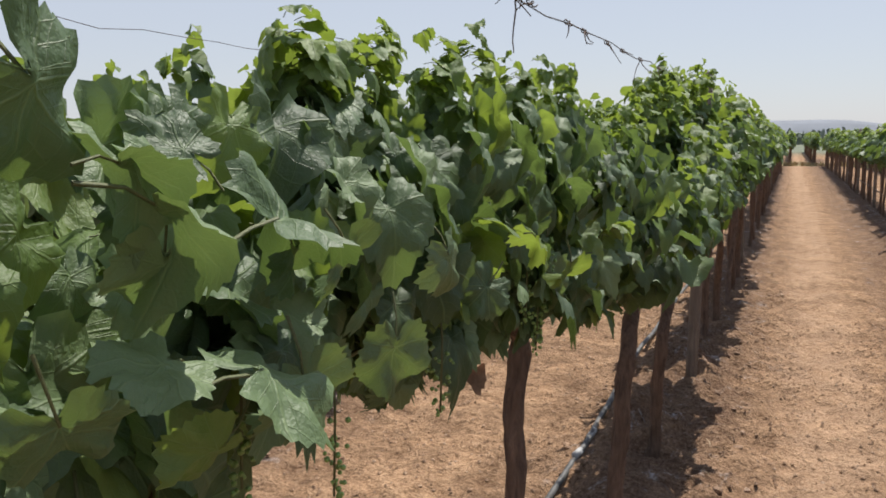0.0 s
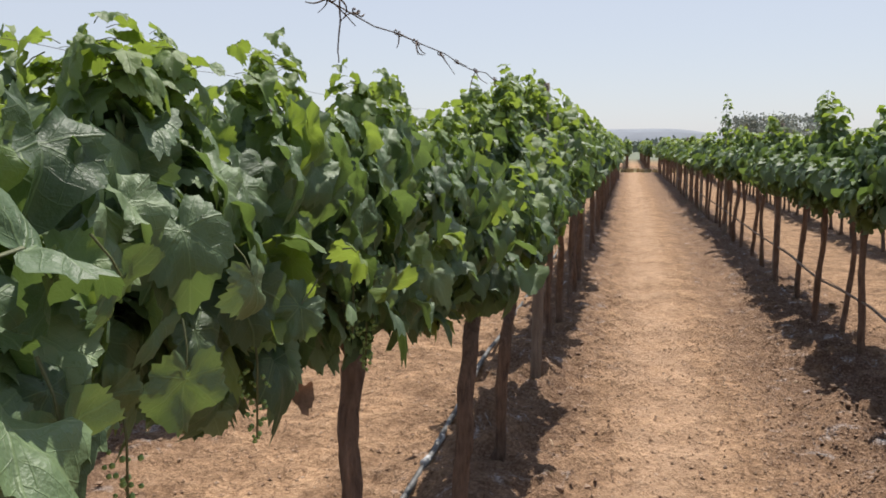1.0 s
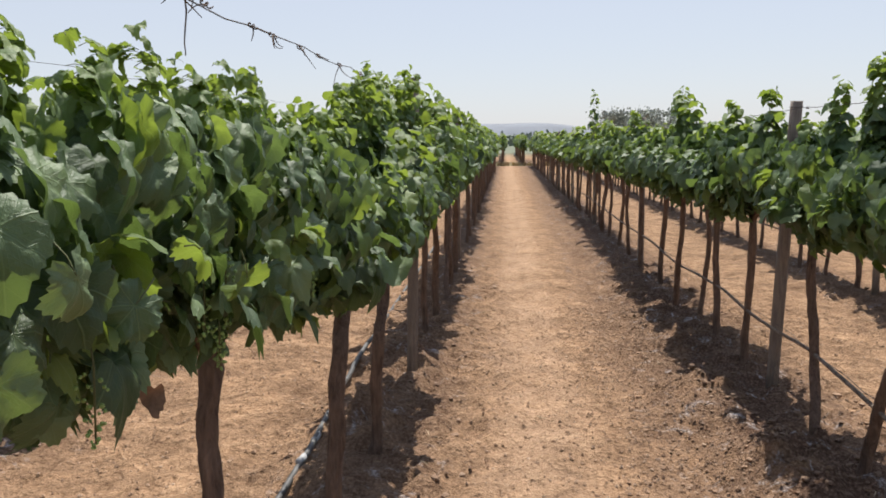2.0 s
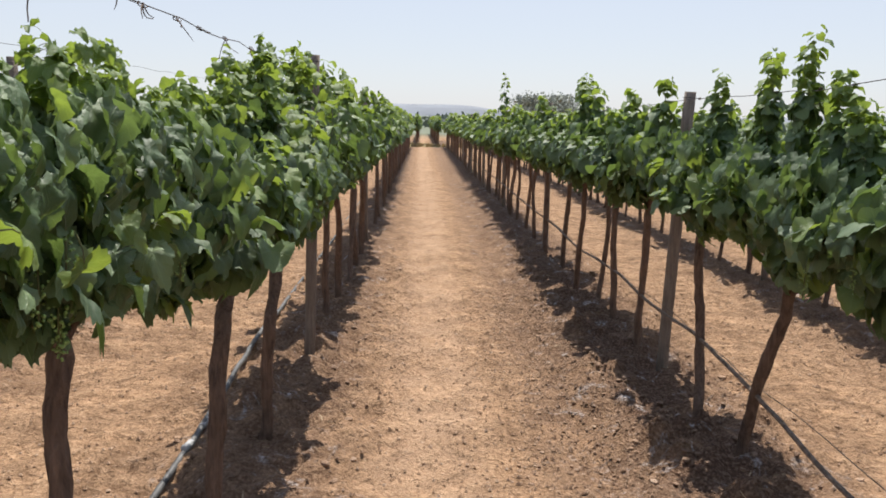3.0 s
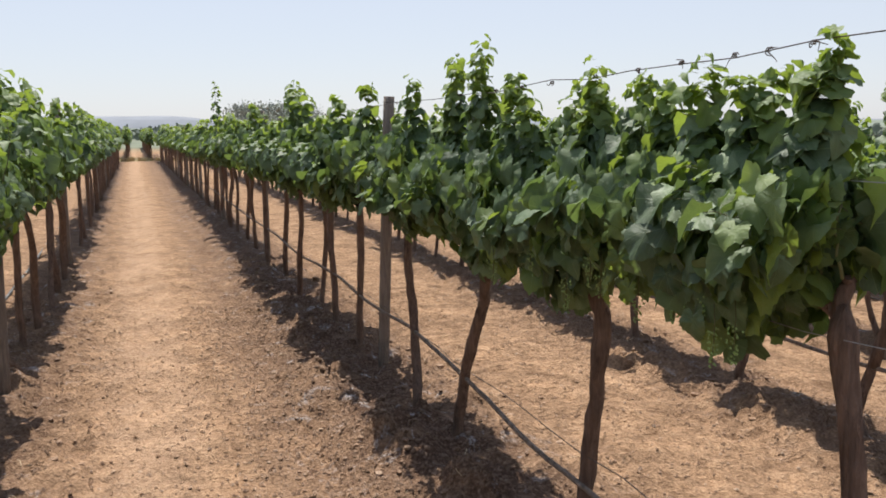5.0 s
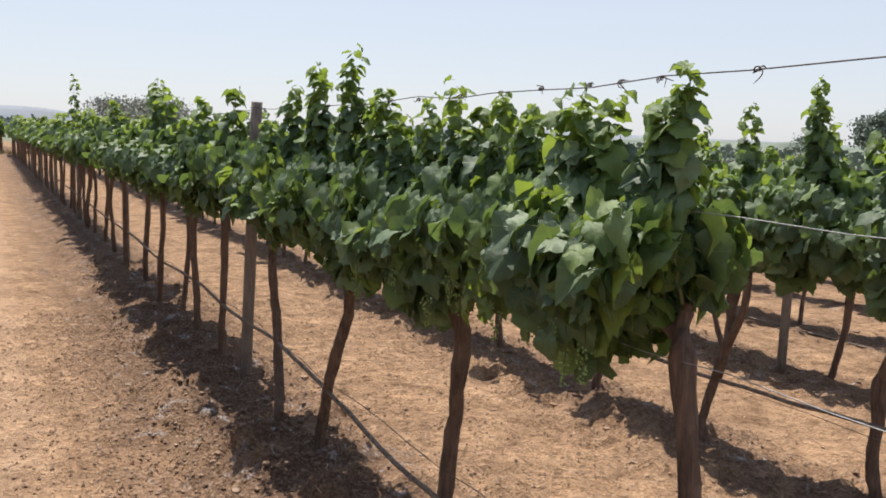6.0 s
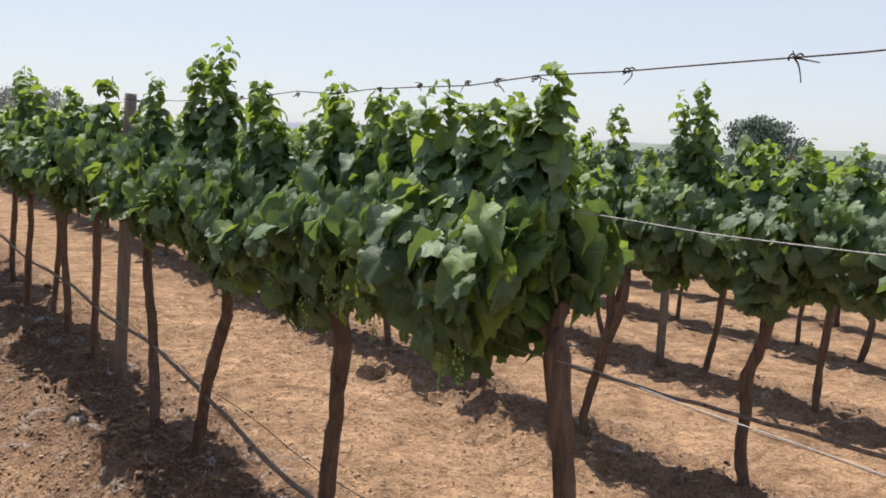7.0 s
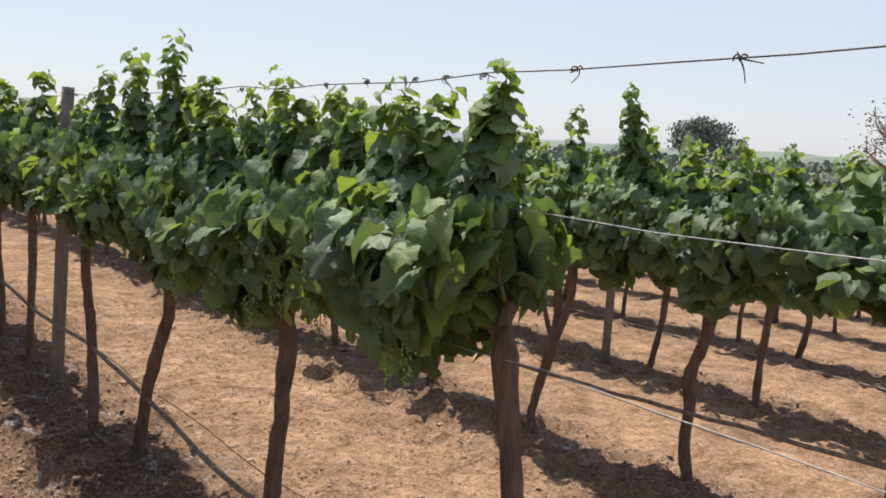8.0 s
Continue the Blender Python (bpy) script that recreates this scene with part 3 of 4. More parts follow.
STALK_MESH = Soup().add(*tube([(0, 0, 0.05), (0.004, 0, 0), (0, 0, -0.1)], 0.0016, 4)).mesh("stalk", [CANE])


def bunch(vine, place, g, n=34):
    """Hanging bunch of small unripe grapes, each berry by itself."""
    top = part("fruit_stalk", STALK_MESH, vine, "green stalk hung with small unripe grapes", Matrix.Translation(place))
    for k in range(n):
        q = k / n
        a, r = g.uniform(0, 6.28), 0.026 * (1 - 0.7 * q) * g.uniform(0.4, 1)
        size = g.uniform(0.0024, 0.0042)
        part("berry", BERRY_MESH, top, "", Matrix.Translation((math.cos(a) * r, math.sin(a) * r, -0.1 * q - 0.01)) @ Matrix.Diagonal((size, size, size, 1)))


SWAY = []


def near_vine(seed, row_x, base, head, radius, bends, span, label, shoots=12, tops=(), second=None, lush=0.8, skirt_n=560, own_leaves=True, low=0.0, shift=0.0, hero=False, wide=1.0, rise=(0.20, 0.42), leafage=1.12, under=None, end_y=0.0, lit_share=0.0, arm_rise=0.06):
    """A vine seen close: trunk with arms, canes with their own leaves, bunches and the dense lower leaves."""
    g = np.random.default_rng(seed)
    z0 = float(ground_height(np.array(base[0]), np.array(base[1])))
    vine = thing("grapevine", label, "grapevine", pose(base[0], base[1], z0), "vines in trellised rows")
    rel = (head[0] - base[0], head[1] - base[1], head[2])
    part("trunk", trunk_mesh((0, 0, 0), rel, radius, bends, seed, second=second), vine, "dark rough bark trunk")
    for dy in (shift - span * 0.48, shift + span * 0.48):
        part("arm", arm_mesh(rel, dy, radius, seed, rise=arm_rise), vine)
    paths = vine_parts(g, span, head[2] + 0.04, shoots, wide, rise)
    for y, top, out in tops:
        paths.append(cane_path(g, y - head[1] - shift, head[2] + 0.05, top, g.normal(0, 0.02), out))
    limit = 0.3 * wide if hero else 9.0

    def above(p, r, limited=True):
        """Leaves that stay over the clear underside of the canopy."""
        if under is None:
            return np.ones(len(p), bool)
        y = p[:, 1] + head[1] + shift
        if end_y:
            return (p[:, 2] - r > under[0] + np.clip(end_y - y, 0, 0.25)) & (y > end_y - 0.26)
        return (p[:, 2] + 0.45 * r < (1.58 if hero and limited else 9.0)) & (p[:, 2] - r > under[0] - np.clip((1.0 - y) * 0.8, 0, 0.14) + under[1] * np.maximum(p[:, 0], 0))

    off = np.array([row_x - base[0], head[1] - base[1] + shift, 0.0])
    tall, own = len(paths) - len(tops), 0
    for i, pth in enumerate(paths):
        root = pth[0] + off
        cane = Soup().add(*tube(pth[:-2] - pth[0], np.linspace(0.0045, 0.002, len(pth) - 2), 5)).mesh("cane", [CANE])
        sh = part("shoot", cane, vine, "", Matrix.Translation(root))
        pos, rot, size, young_lit = shoot_leaves(g, pth - pth[0], lush * (3.2 if i >= tall else 1.0), 0.42 if i >= tall else 1.0)
        # a share of the outer leaves gets the pale tone in place of sunlight
        size, young_lit = size * leafage, np.maximum(young_lit, (g.random(len(pos)) < lit_share) & (pos[:, 0] < 0.05)).astype(int)
        if i >= tall:
            size = size * np.clip(1.2 - 0.6 * pos[:, 2] / (pth[-1][2] - pth[0][2]), 0.5, 0.95)
        keep = (np.abs(pos[:, 0] + pth[0][0]) < limit - size * 0.9) & above(pos + pth[0], size, i < tall)
        pos, rot, size, young_lit = pos[keep], rot[keep], size[keep], young_lit[keep]
        if own_leaves and (i >= tall or own < 300):
            own += len(pos)
            for p, r, s, yg in zip(pos, rot, size, young_lit):
                leaf_object(sh, p, r, s, int(yg), g, HERO_MESH if hero else FINE_MESH)
        else:
            sp = Soup()
            add_leaves(sp, LEAVES_FINE, pos, rot, size, young_lit, g)
            tagged(part("leaves", sp.mesh("leaves", [LEAF_JOINED, LEAF_YOUNG_LIT_JOINED]), sh), kind="stuff")
        SWAY.append((sh, root, seed * 17 + i, 1.6 if i >= tall else 0.9))
    sp = Soup()
    pos, rot, size, young_lit = skirt(g, span, head[2] + 0.06 - low, skirt_n)
    pos[:, 0] *= wide
    size, young_lit = size * leafage, np.maximum(young_lit, (g.random(len(pos)) < lit_share) & (pos[:, 0] < 0.05)).astype(int)
    keep = (np.abs(pos[:, 0]) < limit - size * 0.6) & above(pos, size)
    pos, rot, size, young_lit = pos[keep], rot[keep], size[keep], young_lit[keep]
    add_leaves(sp, LEAVES_HERO if hero else LEAVES_FINE, pos + off, rot, size, young_lit, g)
    tagged(part("lower_foliage", sp.mesh("lower_foliage", [LEAF_JOINED, LEAF_YOUNG_LIT_JOINED]), vine), kind="stuff")
    for k in range(7 if own_leaves else 0):
        bunch(vine, off + np.array([math.copysign(g.uniform(0.13, 0.2) * wide, -row_x), g.uniform(-span / 2, span / 2), head[2] + 0.05 - low + g.uniform(0.0, 0.14)]), g)
    return vine


near_vine(1, ROW_A, (-1.13, -0.45, 0), (-1.13, -0.4, 1.05), 0.03, [(0.5, 0.03, 0.0)], 1.2, "leafy green grapevine on a bark-covered trunk at the row end", 13, own_leaves=False)
vine_two = near_vine(2, ROW_A, (-1.14, 0.80, 0), (-1.13, 0.83, 1.2), 0.03, [(0.5, -0.02, 0.03)], 1.2, "dense grapevine with big sunlit leaves close to the path", 15, tops=((1.13, 1.66, 0.0), (1.2, 1.65, -0.03), (1.28, 1.64, 0.0)), low=0.04, skirt_n=460, hero=True, wide=0.72, rise=(0.04, 0.24), leafage=1.08, under=(1.19, 0.55))
vine_three = near_vine(3, ROW_A, (-1.12, 1.90, 0), (-1.13, 2.03, 1.08), 0.024, [(0.35, 0.0, -0.02), (0.75, 0.01, -0.02)], 1.15, "dense grapevine with unripe bunches over a straight trunk", 14, tops=((1.41, 1.65, -0.03), (1.54, 1.65, 0.0), (1.79, 1.7, -0.02), (1.95, 1.65, 0.0), (2.07, 1.66, 0.0), (2.27, 1.66, 0.0), (2.5, 1.65, 0.0)), skirt_n=480, hero=True, wide=0.75, rise=(0.16, 0.36), low=-0.06, leafage=1.05, under=(1.06, 0.3), arm_rise=0.15)
near_vine(4, ROW_A, (-1.12, 3.15, 0), (-1.12, 3.50, 1.03), 0.03, [(0.36, -0.01, -0.10), (0.7, 0.01, -0.18), (0.88, 0.0, -0.16)], 1.2, "leafy grapevine on a leaning crooked trunk", 13, low=-0.02, wide=0.85, shift=-0.22, tops=((2.64, 1.67, 0.0), (2.76, 1.64, 0.0), (2.88, 1.68, 0.0), (3.0, 1.66, 0.03), (3.14, 1.71, 0.0), (3.3, 1.68, 0.0), (3.5, 1.74, 0.0), (3.66, 1.8, 0.0), (3.74, 1.85, 0.0), (3.84, 1.84, 0.04), (3.95, 1.84, 0.0)), own_leaves=False)
near_vine(5, ROW_A, (-1.16, 4.30, 0), (-1.12, 4.50, 0.95), 0.03, [(0.33, 0.01, -0.08), (0.62, 0.01, -0.17)], 2.1, "leafy grapevine on a slim dark trunk", 20, own_leaves=False, shift=0.38, skirt_n=1150, rise=(0.42, 0.82), tops=((4.05, 1.9, 0.0), (4.1, 1.91, 0.05), (4.2, 1.88, 0.02), (4.4, 1.86, 0.04), (4.55, 1.88, 0.0), (5.2, 1.9, 0.0), (4.7, 1.88, 0.0), (4.92, 1.9, 0.05), (5.02, 1.97, 0.0), (5.1, 1.94, 0.06), (5.4, 1.9, 0.0), (5.75, 1.95, 0.0)))
vine_end = near_vine(11, ROW_B, (1.13, 1.66, 0), (1.12, 1.76, 1.14), 0.029, [(0.5, 0.01, -0.01)], 0.62, "leafy grapevine on the thick trunk that begins a row", 9, shift=0.28, wide=0.85, rise=(0.12, 0.32), under=(0.94, 0.0), end_y=1.98, lit_share=0.28, tops=((1.8, 1.74, 0.0), (1.85, 1.66, -0.02), (2.0, 1.68, -0.02), (2.06, 1.65, 0.0), (2.2, 1.71, -0.02), (2.36, 1.66, 0.0)), low=0.15, skirt_n=560)
near_vine(12, ROW_B, (1.10, 2.86, 0), (1.10, 2.77, 1.04), 0.03, [(0.35, 0.02, 0.01), (0.65, 0.0, -0.03), (0.83, 0.0, -0.06)], 0.8, "leafy grapevine on a long curved trunk", 7, shift=0.1, rise=(0.14, 0.32), tops=((2.55, 1.71, 0.0), (2.72, 1.69, 0.0), (2.8, 1.76, 0.02), (2.98, 1.73, 0.03), (3.18, 1.67, 0.0)), skirt_n=520, low=0.04)
near_vine(13, ROW_B, (1.08, 4.04, 0), (1.10, 3.68, 0.95), 0.028, [(0.4, -0.01, 0.02), (0.7, 0.02, 0.0)], 0.85, "leafy grapevine on a leaning crooked trunk", 7, shift=0.06, rise=(0.14, 0.34), tops=((3.36, 1.69, 0.0), (3.47, 1.66, 0.0), (3.74, 1.8, 0.0), (3.79, 1.88, 0.0), (4.06, 1.8, 0.0), (4.13, 1.83, 0.0)), own_leaves=False, skirt_n=500, low=0.02)
near_vine(14, ROW_B, (1.03, 4.47, 0), (1.10, 4.81, 0.98), 0.026, [(0.4, 0.03, 0.11), (0.7, 0.0, 0.06)], 0.8, "leafy grapevine on a slim dark trunk beside a post", 8, tops=((4.5, 1.76, 0.0), (4.95, 1.6, 0.0)), own_leaves=False, rise=(0.12, 0.34))


# big single leaves on the outer face of the vine beside the path: stalk end, size, tip, face, young tone (sunlit leaves
# too)
FACE_LEAVES = [
    ((-0.92, 0.606, 1.595), 0.105, (-0.22, 0.74, -0.63), (0.5, -0.6, 0.5), 0),
    ((-0.93, 0.730, 1.554), 0.060, (-0.49, -0.56, 0.5), (0.4, -0.5, 0.8), 0),
    ((-0.92, 0.662, 1.552), 0.074, (-0.27, 0.91, -0.31), (0.3, -0.2, 0.9), 0),
    ((-0.91, 0.677, 1.529), 0.100, (-0.10, 0.85, -0.5), (0.5, -0.2, 0.8), 0),
    ((-0.92, 0.802, 1.509), 0.120, (-0.12, 0.99, 0.02), (0.6, -0.1, 0.7), 0),
    ((-0.89, 0.734, 1.422), 0.110, (0.1, 0.96, -0.25), (0.4, -0.3, 0.9), 0),
    ((-0.91, 0.723, 1.379), 0.062, (-0.40, -0.87, -0.5), (0.5, -0.3, -0.4), 1),
    ((-0.91, 0.816, 1.395), 0.092, (-0.22, 0.36, -0.91), (0.8, -0.4, 0.2), 0),
    ((-0.93, 1.006, 1.378), 0.085, (-0.15, 0.02, -0.99), (0.8, -0.5, 0.2), 0),
    ((-0.91, 0.679, 1.440), 0.072, (0.2, -0.92, 0.0), (0.4, -0.1, 0.9), 0),
    ((-0.90, 0.595, 1.435), 0.070, (-0.29, 0.48, -0.83), (0.7, -0.6, 0.3), 0),
    ((-0.93, 0.704, 1.497), 0.075, (-0.34, 0.19, -0.92), (0.8, -0.5, 0.1), 0),
    ((-0.93, 0.919, 1.474), 0.085, (-0.23, 0.69, -0.69), (0.6, -0.6, 0.4), 0),
    ((-0.93, 0.840, 1.484), 0.065, (-0.31, 0.62, -0.72), (0.8, -0.2, 0.5), 0),
    ((-0.94, 1.297, 1.384), 0.080, (-0.36, -0.66, -0.66), (0.7, -0.6, 0.4), 0),
    ((-0.93, 1.675, 1.352), 0.090, (-0.22, 0.48, -0.85), (0.6, -0.5, 0.3), 1),
    ((-0.94, 1.500, 1.420), 0.085, (-0.09, 0.8, -0.4), (0.5, -0.3, 0.8), 1),
    ((-0.94, 1.160, 1.440), 0.080, (0.1, 0.3, -0.8), (0.5, -0.4, 0.8), 0),
    # pale leaves at the row end paint sun shining through the foliage
    ((0.90, 2.44, 1.36), 0.085, (-0.5, 0.2, -0.8), (-0.6, 0.2, 0.7), 1),
    ((0.92, 2.40, 1.29), 0.080, (-0.3, 0.4, -0.9), (-0.8, 0.1, 0.5), 1),
    ((0.90, 2.46, 1.24), 0.085, (-0.4, 0.1, -0.9), (-0.7, -0.2, 0.6), 1),
    ((0.91, 2.34, 1.21), 0.080, (-0.2, -0.3, -0.9), (-0.7, -0.4, 0.5), 1),
    ((0.92, 2.30, 1.13), 0.075, (-0.3, 0.2, -0.9), (-0.8, -0.2, 0.4), 1),
    ((0.90, 2.38, 1.12), 0.080, (-0.3, 0.5, -0.8), (-0.8, 0.2, 0.5), 1),
    ((0.90, 2.22, 1.30), 0.095, (-0.5, -0.3, -0.6), (-0.5, -0.3, 0.8), 0),
    ((0.91, 2.12, 1.20), 0.080, (-0.2, -0.6, -0.8), (-0.7, -0.3, 0.6), 0),
    ((0.92, 2.20, 1.42), 0.085, (-0.6, 0.3, -0.3), (-0.3, -0.2, 0.9), 1),
    ((0.93, 2.03, 1.10), 0.075, (-0.3, -0.2, -0.9), (-0.8, -0.3, 0.3), 0),
]
gl = np.random.default_rng(3)
for spot, size, tip, face, young_lit in FACE_LEAVES:
    rot = rot_frame(np.array([face]), np.array([tip]))[0]
    host = vine_end if spot[0] > 0 else vine_two if spot[1] < 1.4 else vine_three
    leaf_object(host, np.array(spot) - np.array(host.location), rot, size * 0.8, young_lit, gl, FACE_MESH)


def mass_vine(seed, shapes, shoots, skirt_n, span, lush, grow=1.0):
    """Canopy and cane mesh of a vine of which many stand in the rows."""
    g = np.random.default_rng(seed)
    s = Soup()
    for pth in vine_parts(g, span, 1.05, shoots):
        pos, rot, size, young_lit = shoot_leaves(g, pth, lush)
        add_leaves(s, shapes, pos, rot, size * grow, young_lit * (g.random(len(young_lit)) < 0.4), g)
    for k in range(int(g.integers(2, 5))):
        pth = cane_path(g, g.uniform(-span / 2, span / 2), 1.15, g.uniform(1.55, 1.82), g.normal(0, 0.05), g.normal(0, 0.05))
        pos, rot, size, young_lit = shoot_leaves(g, pth, 1.7 * lush, 0.6)
        add_leaves(s, shapes, pos, rot, size * grow, young_lit, g)
    pos, rot, size, young_lit = skirt(g, span, 1.08, skirt_n)
    add_leaves(s, shapes, pos, rot, size * grow * 1.06, young_lit * (g.random(len(young_lit)) < 0.5), g)
    return s


def mass_trunk(seed, sides, steps):
    g = np.random.default_rng(seed)
    dx, dy = g.normal(0, 0.05), g.normal(0, 0.13)
    head, r = (dx * 0.3, dy, 1.0), g.uniform(0.022, 0.034)
    bends = [(0.3, g.normal(0, 0.035), g.normal(0, 0.06) - dy * 0.1), (0.65, g.normal(0, 0.035), g.normal(0, 0.06))]
    return trunk_mesh((0, 0, 0), head, r, bends, seed, sides, steps), arm_mesh(head, -0.4, r, seed, sides - 1), arm_mesh(head, 0.4, r, seed + 1, sides - 1)


MID_FOLIAGE = [mass_vine(200 + k, LEAVES_MID, 10, 330, 0.82, 0.72, 1.2).mesh("foliage", [LEAF_JOINED, LEAF_YOUNG_LIT_JOINED]) for k in range(7)]
FAR_SOUPS = [mass_vine(300 + k, LEAVES_FAR, 8, 110, 0.98, 0.36, 1.85) for k in range(6)]
FAR_FOLIAGE = [s.mesh("foliage", [LEAF_JOINED, LEAF_YOUNG_LIT_JOINED]) for s in FAR_SOUPS]
MID_TRUNKS = [mass_trunk(400 + k, 8, 12) for k in range(7)]
FAR_TRUNKS = [mass_trunk(500 + k, 5, 6) for k in range(6)]
PLACE = random.Random(11)


def row_vine(x, y, fine, height=1.0, tops=(), lean=None):
    k = PLACE.randrange(7 if fine else 6)
    z = float(ground_height(np.array(x), np.array(y)))
    rz = 0 if lean is not None else PLACE.choice((0, 180)) + PLACE.uniform(-5, 5)
    vine = thing("grapevine", "leafy green grapevine on a slim dark trunk in its row", "grapevine", pose(x, y, z, 0, 0, rz), "vines in trellised rows")
    trunk, arm_back, arm_front = (MID_TRUNKS if fine else FAR_TRUNKS)[k]
    if lean is not None:
        low_bend, head_y = lean
        seed = int(y * 100)
        trunk = trunk_mesh((0, 0, 0), (0, head_y, 1.0), 0.027, [(0.35, 0.0, low_bend), (0.7, 0.01, low_bend * 0.4)], seed, 9, 14)
        arm_back, arm_front = arm_mesh((0, head_y, 1.0), -0.4 - head_y, 0.027, seed, 7), arm_mesh((0, head_y, 1.0), 0.4 - head_y, 0.027, seed + 1, 7)
    part("trunk", trunk, vine)
    if fine:
        part("arm", arm_back, vine)
        part("arm", arm_front, vine)
    ob = tagged(part("foliage", (MID_FOLIAGE if fine else FAR_FOLIAGE)[(k * 3 + int(y * 7)) % (7 if fine else 6)], vine), kind="stuff")
    for dy, top in tops:
        g = np.random.default_rng(int(y * 100))
        pth = cane_path(g, dy, 1.2, top, 0.03, 0.0)
        pos, rot, size, young_lit = shoot_leaves(g, pth, 1.9, 0.55)
        sp = Soup().add(*tube(pth, np.linspace(0.005, 0.002, len(pth)), 5), slot=2)
        add_leaves(sp, LEAVES_MID, pos, rot, size, young_lit, g)
        tagged(part("shoot", sp.mesh("shoot", [LEAF_JOINED, LEAF_YOUNG_LIT_JOINED, CANE]), vine), kind="stuff")
    wide, high = PLACE.uniform(0.9, 1.12), height * PLACE.uniform(0.97, 1.03)
    ob.matrix_basis = Matrix.Translation((0, 0, 1.02 * (1 - high))) @ Matrix.Diagonal((wide, 1, high, 1))
    return vine


def steps_from(y, end, gap=0.86):
    out = []
    while y < end:
        out.append(y)
        y += gap * PLACE.uniform(0.85, 1.15)
    return out


for y in [6.85, 7.5, 8.15] + steps_from(9.1, 38):
    row_vine(ROW_A + PLACE.gauss(0, 0.03), y, y < 16, 1.17, lean={6.85: (0.03, -0.1), 8.15: (0.1, 0.5)}.get(y))
LEANS_B = {5.95: (0.02, -0.12), 6.68: (0.0, 0.08), 8.08: (-0.02, -0.2), 9.2: (0.03, -0.22), 10.15: (0.0, 0.1), 12.27: (0.0, -0.3)}
for y in [5.95, 6.68, 7.4, 8.08, 9.2, 10.15, 11.3, 12.27, 13.2, 14.17, 15.0, 15.65] + steps_from(16.4, 38):
    row_vine(ROW_B + PLACE.gauss(0, 0.02), y, y < 16, 0.92 if y < 7 else 0.97, tops={8.08: ((-0.2, 1.98), (-0.12, 1.9), (-0.28, 1.9)), 15.65: ((0.0, 2.4),), 5.95: ((-0.35, 1.78),)}.get(y, ()), lean=LEANS_B.get(y))
for y in [1.6, 5.67, 6.6, 7.62] + steps_from(8.5, 26):
    row_vine(ROWS_RIGHT[0] + PLACE.gauss(0, 0.03), y, y < 13, 0.84 if y < 2 else 1.14, lean={5.67: (0.0, 0.15), 6.6: (0.03, 0.05)}.get(y))
for y in [1.6, 2.4, 3.33, 4.32] + steps_from(5.3, 20):
    row_vine(ROWS_RIGHT[1] + PLACE.gauss(0, 0.03), y, y < 11, 1.14, lean={3.33: (0.03, -0.06), 4.32: (-0.03, -0.16)}.get(y))
for y in [2.2, 3.1, 4.15, 4.75, 5.15] + steps_from(6.2, 18):
    row_vine(ROWS_RIGHT[2] + PLACE.gauss(0, 0.03), y, y < 10, 1.18)
for x in ROWS_RIGHT[3:6]:
    for y in steps_from(2.4 + PLACE.random(), 15):
        row_vine(x + PLACE.gauss(0, 0.03), y, False)
for x in ROWS_LEFT[:2]:
    for y in steps_from(0.3 + PLACE.random(), 9):
        row_vine(x + PLACE.gauss(0, 0.03), y, x > -4, 1.25)

near_vine(21, ROWS_RIGHT[0], (3.13, 3.5, 0), (3.2, 3.42, 1.04), 0.026, [(0.12, 0.0, 0.06), (0.35, 0.0, 0.02), (0.58, -0.02, -0.05), (0.8, 0.0, 0.02)], 0.95, "leafy grapevine whose crooked trunk forks in two", 10, own_leaves=False, second=[(0.0, -0.13, 0.62), (0.0, -0.22, 0.85), (0.04, -0.17, 1.06)], tops=((3.5, 1.84, 0.0), (3.85, 1.74, 0.0)), skirt_n=600, low=0.08)
near_vine(22, ROWS_RIGHT[0], (3.25, 2.58, 0), (3.22, 2.48, 1.02), 0.03, [(0.3, 0.0, 0.07), (0.52, 0.0, 0.08), (0.74, 0.0, 0.02)], 1.05, "leafy grapevine on a curved dark trunk", 12, own_leaves=False, tops=((2.98, 1.93, 0.0), (3.05, 1.88, 0.0), (2.92, 1.82, 0.0), (2.55, 1.66, 0.0), (2.48, 1.67, 0.0), (2.14, 1.66, 0.0)), skirt_n=680, low=0.06, rise=(0.24, 0.5))
near_vine(23, ROWS_RIGHT[0], (3.22, 4.55, 0), (3.2, 4.45, 1.08), 0.028, [(0.4, 0.02, -0.05)], 0.95, "leafy grapevine on a curved dark trunk", 10, own_leaves=False, skirt_n=560, low=0.05)


